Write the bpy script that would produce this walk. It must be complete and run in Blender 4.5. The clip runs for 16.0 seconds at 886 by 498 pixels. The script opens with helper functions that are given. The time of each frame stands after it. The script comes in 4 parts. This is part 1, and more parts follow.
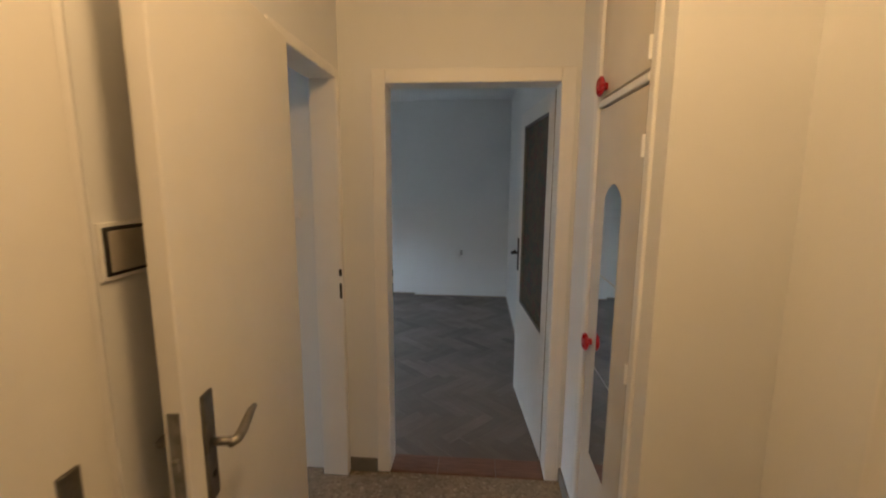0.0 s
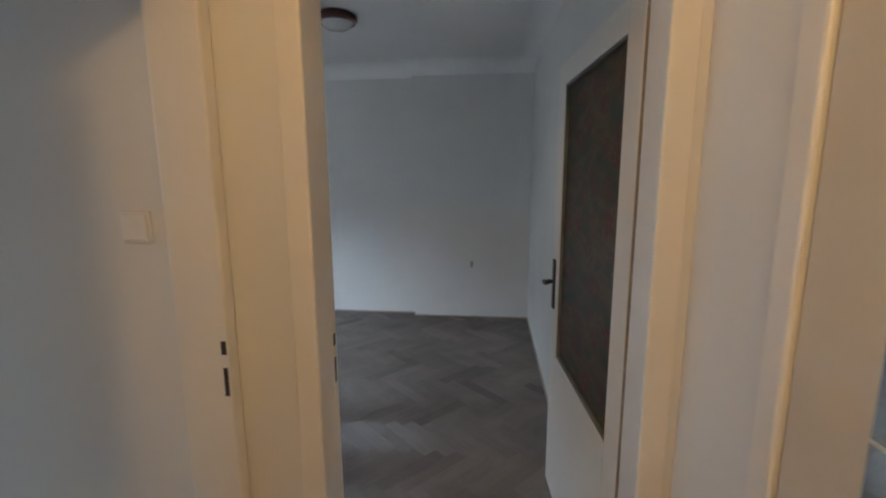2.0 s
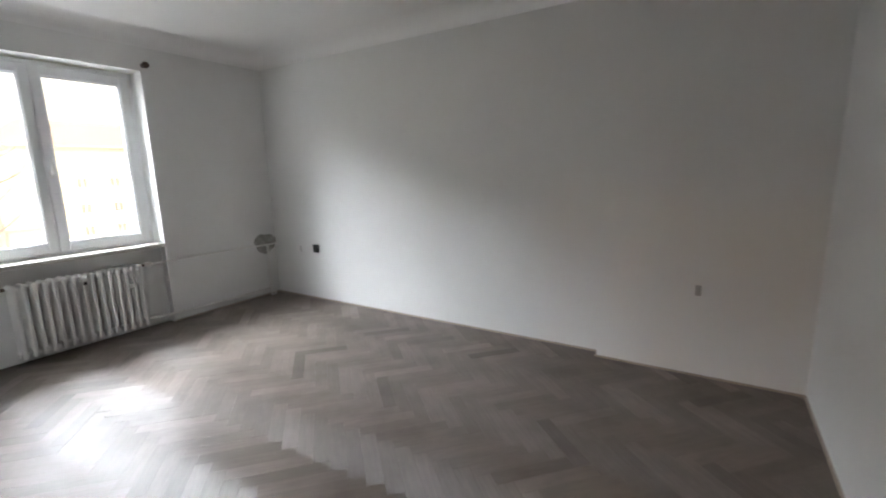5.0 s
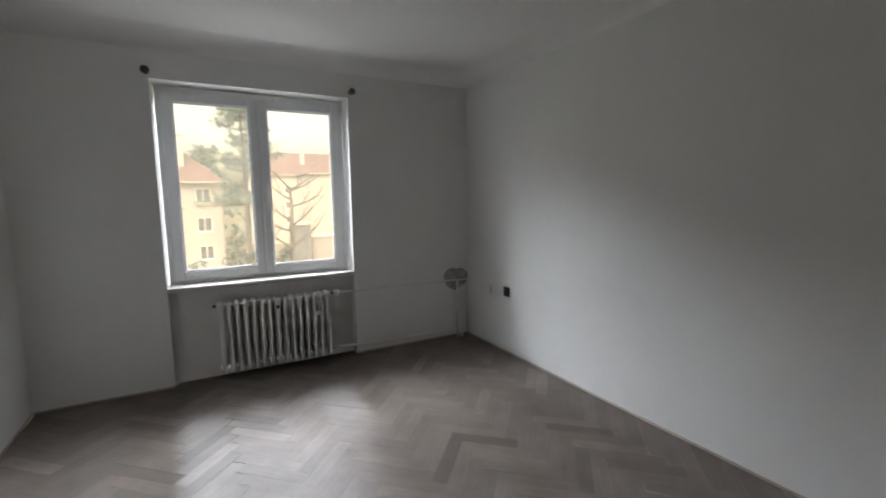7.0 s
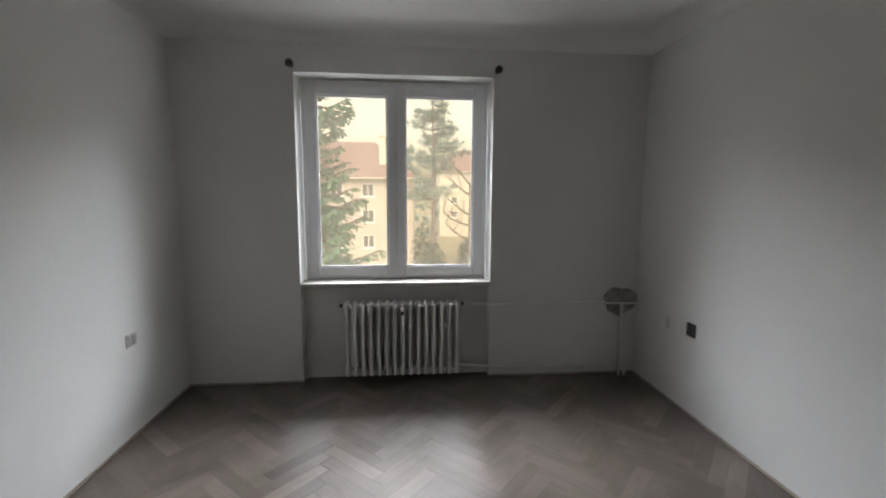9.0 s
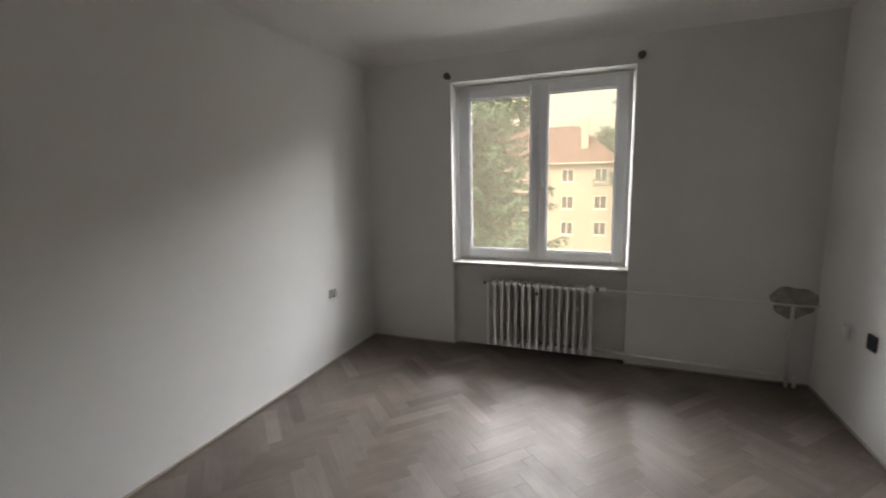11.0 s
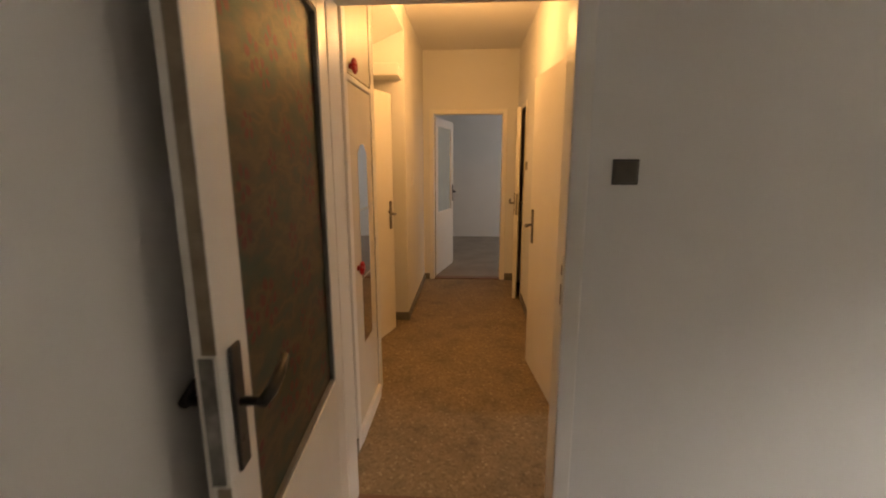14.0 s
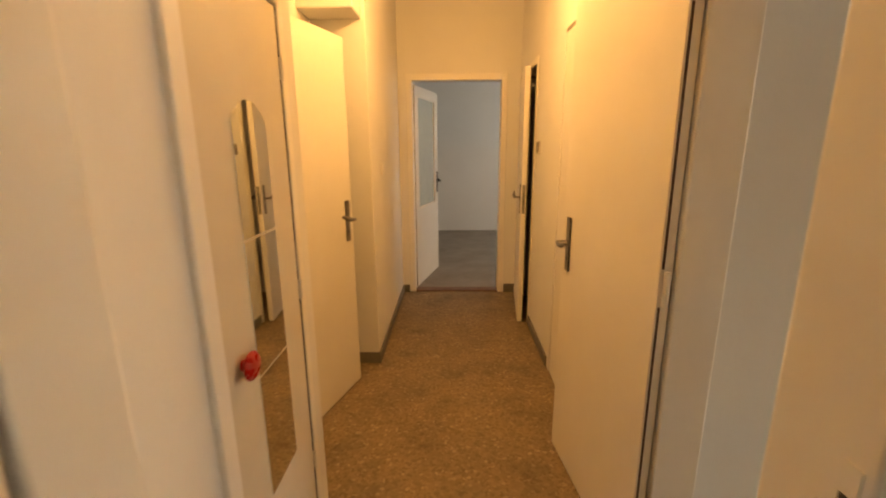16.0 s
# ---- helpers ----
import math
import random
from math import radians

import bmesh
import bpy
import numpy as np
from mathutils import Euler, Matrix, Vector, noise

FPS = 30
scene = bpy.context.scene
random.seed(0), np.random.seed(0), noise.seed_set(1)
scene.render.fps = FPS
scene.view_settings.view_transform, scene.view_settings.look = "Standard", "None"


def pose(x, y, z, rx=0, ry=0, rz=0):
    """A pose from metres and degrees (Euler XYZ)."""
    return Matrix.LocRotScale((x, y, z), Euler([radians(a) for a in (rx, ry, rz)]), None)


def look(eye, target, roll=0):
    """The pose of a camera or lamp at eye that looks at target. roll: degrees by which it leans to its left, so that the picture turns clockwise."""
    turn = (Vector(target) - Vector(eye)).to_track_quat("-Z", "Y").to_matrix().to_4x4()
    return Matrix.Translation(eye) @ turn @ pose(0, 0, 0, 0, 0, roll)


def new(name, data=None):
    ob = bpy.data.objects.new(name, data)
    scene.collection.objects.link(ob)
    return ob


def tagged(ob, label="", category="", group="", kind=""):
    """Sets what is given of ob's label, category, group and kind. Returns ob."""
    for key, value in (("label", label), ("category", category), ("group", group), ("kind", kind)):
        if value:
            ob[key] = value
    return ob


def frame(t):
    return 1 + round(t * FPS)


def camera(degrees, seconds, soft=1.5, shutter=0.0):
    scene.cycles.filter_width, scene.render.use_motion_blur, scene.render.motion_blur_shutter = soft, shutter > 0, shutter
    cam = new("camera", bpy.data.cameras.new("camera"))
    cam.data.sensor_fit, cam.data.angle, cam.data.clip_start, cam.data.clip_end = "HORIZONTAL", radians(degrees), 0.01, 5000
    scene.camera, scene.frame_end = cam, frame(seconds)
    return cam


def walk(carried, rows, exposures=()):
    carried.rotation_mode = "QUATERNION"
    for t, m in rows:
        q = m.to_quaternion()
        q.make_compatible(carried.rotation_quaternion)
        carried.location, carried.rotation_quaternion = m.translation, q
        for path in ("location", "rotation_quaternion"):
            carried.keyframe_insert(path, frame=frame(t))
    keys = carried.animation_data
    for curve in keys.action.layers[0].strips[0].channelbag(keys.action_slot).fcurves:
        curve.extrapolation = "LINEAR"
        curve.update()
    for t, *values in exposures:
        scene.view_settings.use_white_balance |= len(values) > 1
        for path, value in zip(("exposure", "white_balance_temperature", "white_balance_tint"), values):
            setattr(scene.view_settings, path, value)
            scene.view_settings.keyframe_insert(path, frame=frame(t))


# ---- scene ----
cam = camera(91.1, 16.0, 1.9, 0.4)
PATH = [
    (0, (0.03, -2.069, 1.538), (-0.121, -0.1, 1.22), 0.3),
    (0.5, (0.016, -1.794, 1.537), (-0.139, 0.174, 1.214), -0.4),
    (1, (0.012, -1.558, 1.52), (-0.144, 0.406, 1.175), -0.6),
    (1.5, (0.027, -1.258, 1.516), (-0.198, 0.705, 1.205), -0.0),
    (2, (0.034, -1.016, 1.505), (-0.182, 0.945, 1.178), -0.3),
    (2.5, (0.020, -0.727, 1.495), (-0.19, 1.237, 1.175), -0.6),
    (3, (0.026, -0.497, 1.457), (-0.257, 1.445, 1.073), -0.1),
    (5.3, (-0.188, 0.509, 1.399), (-1.375, 2.084, 1.067), -0.3),
    (5.5, (-0.241, 0.6, 1.421), (-1.523, 2.109, 1.141), 1.0),
    (6, (-0.334, 0.826, 1.405), (-1.781, 2.182, 1.141), 0.2),
    (6.5, (-0.504, 1.035, 1.422), (-2.102, 2.215, 1.188), 0.4),
    (7, (-0.657, 1.241, 1.437), (-2.398, 2.197, 1.201), -0.8),
    (7.5, (-0.802, 1.472, 1.458), (-2.657, 2.185, 1.23), 0.6),
    (8, (-1.037, 1.631, 1.448), (-2.944, 2.177, 1.199), -0.1),
    (8.2, (-1.187, 1.625, 1.445), (-3.112, 2.116, 1.214), 0.2),
    (10.3, (-1.14, 2.073, 1.469), (-3.078, 1.668, 1.181), -1.5),
    (10.5, (-1.059, 2.112, 1.475), (-2.982, 1.631, 1.207), -1.3),
    (11, (-0.862, 2.263, 1.481), (-2.707, 1.554, 1.178), -1.1),
    (11.5, (-0.643, 2.313, 1.446), (-2.335, 1.294, 1.137), -0.6),
    (12, (-0.389, 2.371, 1.425), (-1.758, 0.959, 1.059), -1.5),
    (12.5, (-0.156, 2.332, 1.45), (-1.009, 0.567, 1.053), -0.8),
    (13, (-0.051, 2.189, 1.447), (-0.385, 0.261, 1.036), -0.7),
    (13.5, (-0.068, 1.911, 1.459), (-0.066, -0.05, 1.068), 0.1),
    (14, (-0.069, 1.628, 1.433), (0.051, -0.330, 1.043), -0.1),
    (14.5, (-0.019, 1.303, 1.444), (0.12, -0.649, 1.028), -0.3),
    (15, (-0.011, 1.060, 1.431), (0.1125, -0.888, 0.991), -0.45),
    (15.5, (-0.023, 0.736, 1.431), (0.136, -1.211, 1.003), -0.1),
    (16, (-0.010, 0.476, 1.415), (0.037, -1.470, 0.953), -0.4),
]

# the film camera's own exposure and white balance as it goes from lamp light to daylight and back
EXPOSURES = [(0.0, 0.86, 5450, 8), (1.5, 0.86, 5450, 9), (3.0, 1.32, 5450, 13), (5.3, 1.14, 6350, 15), (6.0, 0.84, 6350, 15), (7.0, 0.30, 6350, 15), (8.0, 0.02, 6350, 15),
             (10.5, 0.10, 6800, 17), (11.5, 0.26, 6950, 17), (12.5, 0.36, 7550, 19), (13.5, 0.80, 8100, 21), (14.5, 1.36, 8600, 20), (16.0, 1.68, 9700, 17)]
walk(cam, [(t, look(eye, target, roll)) for t, eye, target, roll in PATH], EXPOSURES)

SKY, SUN, HALL, KITCHEN, FAR, SKY_FILL = 0.15, 1.0, 12.9, 4.5, 13.0, 5500.0


# ---- world and light ----
world = bpy.data.worlds.new("world")
scene.world = world
world.use_nodes = True
wn, wl = world.node_tree.nodes, world.node_tree.links
wn.clear()
sky = wn.new("ShaderNodeTexSky")
sky.sky_type, sky.sun_disc = "NISHITA", False
sky.sun_elevation, sky.sun_rotation = radians(50), radians(115)
sky.dust_density, sky.air_density = 6.0, 1.2
soft_sky = wn.new("ShaderNodeHueSaturation")
soft_sky.inputs["Saturation"].default_value = 0.35
soft_sky.inputs["Value"].default_value = 2.25
cloud = wn.new("ShaderNodeMix")
cloud.data_type, cloud.blend_type = "RGBA", "MULTIPLY"
cloud.inputs[0].default_value, cloud.inputs[7].default_value = 1.0, (1.0, 0.885, 0.60, 1)
back = wn.new("ShaderNodeBackground")
back.inputs["Strength"].default_value = SKY
wout = wn.new("ShaderNodeOutputWorld")
wl.new(sky.outputs[0], soft_sky.inputs["Color"])
wl.new(soft_sky.outputs[0], cloud.inputs[6])
wl.new(cloud.outputs[2], back.inputs["Color"])
wl.new(back.outputs[0], wout.inputs["Surface"])


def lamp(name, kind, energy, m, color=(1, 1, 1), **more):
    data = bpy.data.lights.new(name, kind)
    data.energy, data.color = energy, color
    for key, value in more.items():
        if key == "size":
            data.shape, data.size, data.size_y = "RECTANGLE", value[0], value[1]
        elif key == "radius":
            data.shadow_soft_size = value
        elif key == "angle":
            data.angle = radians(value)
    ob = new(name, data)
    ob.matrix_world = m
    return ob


# overcast sun, from behind the building's corner
lamp("sun", "SUN", SUN, look((30, -45, 40), (0, 0, 0)), (1.0, 0.95, 0.86), angle=14)
# the hall's ceiling lamp
lamp("hall_bulb", "POINT", HALL, pose(0.0, -1.65, 2.34), (1.0, 0.56, 0.208), radius=0.09)
# added fill panel outside, kept above the window's view, in place of bright sky
lamp("sky_fill_panel", "AREA", SKY_FILL, look((-10.6, 1.7, 6.3), (-4.1, 1.7, 1.2)), (0.885, 0.955, 0.99), size=(22.0, 4.4))
# daylight in the windows of the side kitchen and the far room
lamp("kitchen_daylight", "AREA", KITCHEN, look((-4.40, -0.36, 1.6), (0, -0.36, 1.3)), (0.82, 0.9, 1.0), size=(0.7, 1.4))
lamp("far_daylight", "AREA", FAR, look((-3.15, -5.4, 1.55), (0, -5.4, 1.2)), (0.86, 0.93, 1.0), size=(1.4, 1.5))

# ---- materials ----


def material(name):
    m = bpy.data.materials.new(name)
    m.use_nodes = True
    return m, m.node_tree.nodes, m.node_tree.links, m.node_tree.nodes["Principled BSDF"]


def ramp(nodes, stops):
    r = nodes.new("ShaderNodeValToRGB")
    while len(r.color_ramp.elements) < len(stops):
        r.color_ramp.elements.new(0.5)
    for e, (p, c) in zip(r.color_ramp.elements, stops):
        e.position, e.color = p, (*c, 1)
    return r


def coords(nodes, links, scale=(1, 1, 1), which="Object", turn=0.0):
    tc, mp = nodes.new("ShaderNodeTexCoord"), nodes.new("ShaderNodeMapping")
    mp.inputs["Scale"].default_value = scale
    mp.inputs["Rotation"].default_value = (0, 0, radians(turn))
    links.new(tc.outputs[which], mp.inputs["Vector"])
    return mp.outputs["Vector"]


def noise_node(nodes, links, vec, scale, detail=4.0, rough=0.55):
    n = nodes.new("ShaderNodeTexNoise")
    n.inputs["Scale"].default_value, n.inputs["Detail"].default_value = scale, detail
    n.inputs["Roughness"].default_value = rough
    links.new(vec, n.inputs["Vector"])
    return n.outputs["Fac"]


def bump(nodes, links, bsdf, height, strength, distance=0.002):
    b = nodes.new("ShaderNodeBump")
    b.inputs["Strength"].default_value, b.inputs["Distance"].default_value = strength, distance
    links.new(height, b.inputs["Height"])
    links.new(b.outputs["Normal"], bsdf.inputs["Normal"])


def painted(name, dark, light, rough=0.6, big=1.6, fine=90.0, relief=0.25, depth=0.0015, metal=0.0, waves=0.0):
    """A painted or plain surface: slow stains, fine grain in gloss and relief."""
    m, n, l, b = material(name)
    v = coords(n, l)
    r = ramp(n, [(0.3, dark), (0.7, light)])
    l.new(noise_node(n, l, v, big, 6.0, 0.62), r.inputs["Fac"])
    l.new(r.outputs["Color"], b.inputs["Base Color"])
    g = noise_node(n, l, v, fine, 3.0)
    gloss = n.new("ShaderNodeMapRange")
    gloss.inputs["To Min"].default_value, gloss.inputs["To Max"].default_value = rough - 0.08, rough + 0.08
    l.new(g, gloss.inputs["Value"])
    l.new(gloss.outputs[0], b.inputs["Roughness"])
    if waves:
        # trowel marks under the paint
        w = n.new("ShaderNodeMath")
        w.operation, w.inputs[1].default_value = "MULTIPLY", waves
        l.new(noise_node(n, l, v, 4.5, 3.0), w.inputs[0])
        s = n.new("ShaderNodeMath")
        s.operation = "ADD"
        l.new(w.outputs[0], s.inputs[0])
        l.new(g, s.inputs[1])
        g = s.outputs[0]
    bump(n, l, b, g, relief, depth)
    b.inputs["Metallic"].default_value = metal
    return m


M_WALL = painted("wall_paint", (0.714, 0.715, 0.70), (0.764, 0.765, 0.75), 0.85, 1.1, 60, 0.25, 0.002, waves=5.0)
M_CEIL = painted("ceiling_paint", (0.78, 0.775, 0.765), (0.82, 0.815, 0.805), 0.9, 0.9, 50, 0.2, 0.002)
M_ENAMEL = painted("white_enamel", (0.74, 0.72, 0.67), (0.79, 0.77, 0.73), 0.38, 2.2, 25, 0.12, 0.001)
M_FRAME = painted("frame_enamel", (0.76, 0.74, 0.70), (0.81, 0.80, 0.77), 0.42, 3.0, 30, 0.18, 0.0015)
M_CLOSET = painted("cream_paint", (0.58, 0.53, 0.44), (0.66, 0.61, 0.51), 0.45, 2.5, 40, 0.15, 0.001)
M_PVC = painted("white_pvc", (0.78, 0.79, 0.81), (0.82, 0.83, 0.84), 0.3, 3.0, 20, 0.03, 0.0005)
M_RAD = painted("radiator_enamel", (0.82, 0.82, 0.81), (0.87, 0.87, 0.86), 0.4, 9.0, 50, 0.02, 0.0005)
M_PIPE = painted("pipe_paint", (0.70, 0.69, 0.66), (0.78, 0.77, 0.74), 0.45, 7.0, 50, 0.15, 0.001)
M_STEEL = painted("worn_steel", (0.15, 0.138, 0.122), (0.36, 0.34, 0.305), 0.36, 14.0, 120, 0.1, 0.0005, 0.95)
M_SILL = painted("sill_paint", (0.46, 0.435, 0.39), (0.56, 0.54, 0.49), 0.7, 5.0, 40, 0.2, 0.001)
M_LOCK = painted("zinc_plate", (0.10, 0.098, 0.088), (0.30, 0.29, 0.27), 0.5, 22.0, 90, 0.2, 0.0005, 0.4)
M_BLACK = painted("black_plastic", (0.012, 0.012, 0.013), (0.03, 0.029, 0.028), 0.35, 20, 100, 0.1, 0.0005)
M_SWITCH = painted("brown_switch", (0.055, 0.05, 0.04), (0.09, 0.08, 0.065), 0.3, 20, 80, 0.05, 0.0005)
M_OLIVE = painted("olive_brown_switch", (0.060, 0.053, 0.038), (0.095, 0.084, 0.060), 0.34, 10, 80, 0.05, 0.0005)
M_BRASSY = painted("taupe_switch", (0.13, 0.11, 0.085), (0.19, 0.16, 0.125), 0.32, 10, 80, 0.05, 0.0005)
M_TAUPE = painted("pale_taupe_switch", (0.27, 0.24, 0.19), (0.34, 0.305, 0.245), 0.32, 10, 80, 0.05, 0.0005)
M_WHITEPL = painted("white_plastic", (0.74, 0.73, 0.70), (0.8, 0.79, 0.77), 0.4, 15, 60, 0.05, 0.0005)
M_GREYPL = painted("grey_plastic", (0.38, 0.37, 0.36), (0.48, 0.47, 0.46), 0.45, 15, 60, 0.05, 0.0005)
M_BEAD = painted("dark_grey_bead", (0.15, 0.152, 0.145), (0.21, 0.212, 0.20), 0.5, 12, 60, 0.1, 0.0005)
M_RED = painted("red_plastic", (0.34, 0.008, 0.012), (0.43, 0.013, 0.017), 0.28, 8, 60, 0.05, 0.0005)
M_BASE = painted("grey_skirting", (0.13, 0.12, 0.105), (0.21, 0.195, 0.17), 0.5, 6.0, 60, 0.3, 0.001)
M_STRIP = painted("floor_strip", (0.30, 0.25, 0.205), (0.43, 0.365, 0.30), 0.5, 5.0, 60, 0.3, 0.001)
M_EDGE = painted("raw_door_edge", (0.20, 0.155, 0.105), (0.36, 0.30, 0.22), 0.6, 11.0, 60, 0.3, 0.001)
M_DARKDOOR = painted("dark_brown_door", (0.035, 0.02, 0.012), (0.07, 0.042, 0.026), 0.45, 4.0, 60, 0.2, 0.001)
M_BROWN = painted("dark_brown_wood", (0.05, 0.025, 0.018), (0.09, 0.045, 0.032), 0.35, 20, 60, 0.2, 0.0005)
M_LAMPRIM = painted("red_brown_wood", (0.09, 0.03, 0.02), (0.15, 0.05, 0.035), 0.3, 14, 60, 0.2, 0.0005)
M_OPAL = painted("opal_glass", (0.72, 0.72, 0.71), (0.76, 0.76, 0.75), 0.15, 6, 30, 0.02, 0.0003)
M_PLASTER = painted("bare_plaster", (0.22, 0.215, 0.195), (0.46, 0.45, 0.42), 0.95, 14.0, 70, 0.8, 0.004)
M_VOID = painted("stairwell_shade", (0.05, 0.045, 0.04), (0.08, 0.07, 0.06), 0.9, 3, 40, 0.1, 0.001)
M_CONCRETE = painted("screed", (0.2, 0.19, 0.18), (0.26, 0.25, 0.24), 0.9, 3, 40, 0.2, 0.002)


def threshold_material():
    m, n, l, b = material("threshold_wood")
    v = coords(n, l, (3, 40, 40))
    r = ramp(n, [(0.3, (0.115, 0.058, 0.038)), (0.7, (0.215, 0.110, 0.070))])
    f = noise_node(n, l, v, 3.0, 5.0)
    l.new(f, r.inputs["Fac"])
    l.new(r.outputs["Color"], b.inputs["Base Color"])
    b.inputs["Roughness"].default_value = 0.5
    bump(n, l, b, f, 0.3, 0.001)
    return m


def parquet_material(name, per_island):
    """Worn, greyed oak blocks: a tone for each block, grain along it, dull patches in the gloss."""
    m, n, l, b = material(name)
    if per_island:
        rnd = n.new("ShaderNodeNewGeometry").outputs["Random Per Island"]
    else:
        rnd = n.new("ShaderNodeObjectInfo").outputs["Random"]
    vec = coords(n, l, (6, 55, 1), "UV")
    lay = n.new("ShaderNodeTangent")
    lay.direction_type = "UV_MAP"
    l.new(lay.outputs[0], b.inputs["Tangent"])
    b.inputs["Anisotropic"].default_value = 0.85
    b.inputs["Anisotropic Rotation"].default_value = 0.25
    tone = ramp(n, [(0.0, (0.105, 0.086, 0.073)), (0.06, (0.150, 0.125, 0.107)), (0.5, (0.172, 0.146, 0.126)), (0.92, (0.196, 0.168, 0.147)), (1.0, (0.23, 0.20, 0.176))])
    l.new(rnd, tone.inputs["Fac"])
    off = n.new("ShaderNodeVectorMath")
    off.operation = "ADD"
    mul = n.new("ShaderNodeMath")
    mul.operation = "MULTIPLY"
    mul.inputs[1].default_value = 37.0
    l.new(rnd, mul.inputs[0])
    l.new(vec, off.inputs[0])
    l.new(mul.outputs[0], off.inputs[1])
    grain = noise_node(n, l, off.outputs[0], 1.0, 6.0, 0.65)
    gr = ramp(n, [(0.25, (0.84, 0.83, 0.82)), (0.75, (1.08, 1.08, 1.08))])
    l.new(grain, gr.inputs["Fac"])
    mix = n.new("ShaderNodeMix")
    mix.data_type, mix.blend_type = "RGBA", "MULTIPLY"
    mix.inputs[0].default_value = 1.0
    l.new(tone.outputs["Color"], mix.inputs[6])
    l.new(gr.outputs["Color"], mix.inputs[7])
    geo = n.new("ShaderNodeNewGeometry")
    stains = noise_node(n, l, geo.outputs["Position"], 1.3, 5.0, 0.6)
    st = ramp(n, [(0.30, (0.64, 0.61, 0.59)), (0.52, (1.0, 0.99, 0.98)), (0.70, (1.22, 1.21, 1.20))])
    l.new(stains, st.inputs["Fac"])
    mix2 = n.new("ShaderNodeMix")
    mix2.data_type, mix2.blend_type = "RGBA", "MULTIPLY"
    mix2.inputs[0].default_value = 1.0
    l.new(mix.outputs[2], mix2.inputs[6])
    l.new(st.outputs["Color"], mix2.inputs[7])
    l.new(mix2.outputs[2], b.inputs["Base Color"])
    gl = n.new("ShaderNodeMapRange")
    gl.inputs["To Min"].default_value, gl.inputs["To Max"].default_value = 0.36, 0.66
    l.new(noise_node(n, l, geo.outputs["Position"], 5.0, 4.0), gl.inputs["Value"])
    l.new(gl.outputs[0], b.inputs["Roughness"])
    bump(n, l, b, grain, 0.25, 0.0012)
    return m


def terrazzo_material():
    """Brown hall floor with small light and dark chips, worn along the middle."""
    m, n, l, b = material("terrazzo")
    v = coords(n, l)
    vor = n.new("ShaderNodeTexVoronoi")
    vor.inputs["Scale"].default_value = 75
    l.new(v, vor.inputs["Vector"])
    sep = n.new("ShaderNodeSeparateColor")
    l.new(vor.outputs["Color"], sep.inputs[0])
    chips = ramp(n, [(0.0, (0.165, 0.120, 0.072)), (0.3, (0.212, 0.158, 0.099)), (0.7, (0.235, 0.177, 0.113)), (0.93, (0.258, 0.197, 0.13)), (1.0, (0.34, 0.275, 0.195))])
    l.new(sep.outputs[0], chips.inputs["Fac"])
    wear = ramp(n, [(0.33, (0.66, 0.64, 0.62)), (0.45, (0.92, 0.91, 0.90)), (0.66, (1.16, 1.13, 1.08))])
    l.new(noise_node(n, l, v, 3.6, 7.0, 0.68), wear.inputs["Fac"])
    mix = n.new("ShaderNodeMix")
    mix.data_type, mix.blend_type = "RGBA", "MULTIPLY"
    mix.inputs[0].default_value = 1.0
    l.new(chips.outputs["Color"], mix.inputs[6])
    l.new(wear.outputs["Color"], mix.inputs[7])
    l.new(mix.outputs[2], b.inputs["Base Color"])
    b.inputs["Roughness"].default_value = 0.66
    bump(n, l, b, noise_node(n, l, v, 40, 4.0), 0.2, 0.001)
    return m


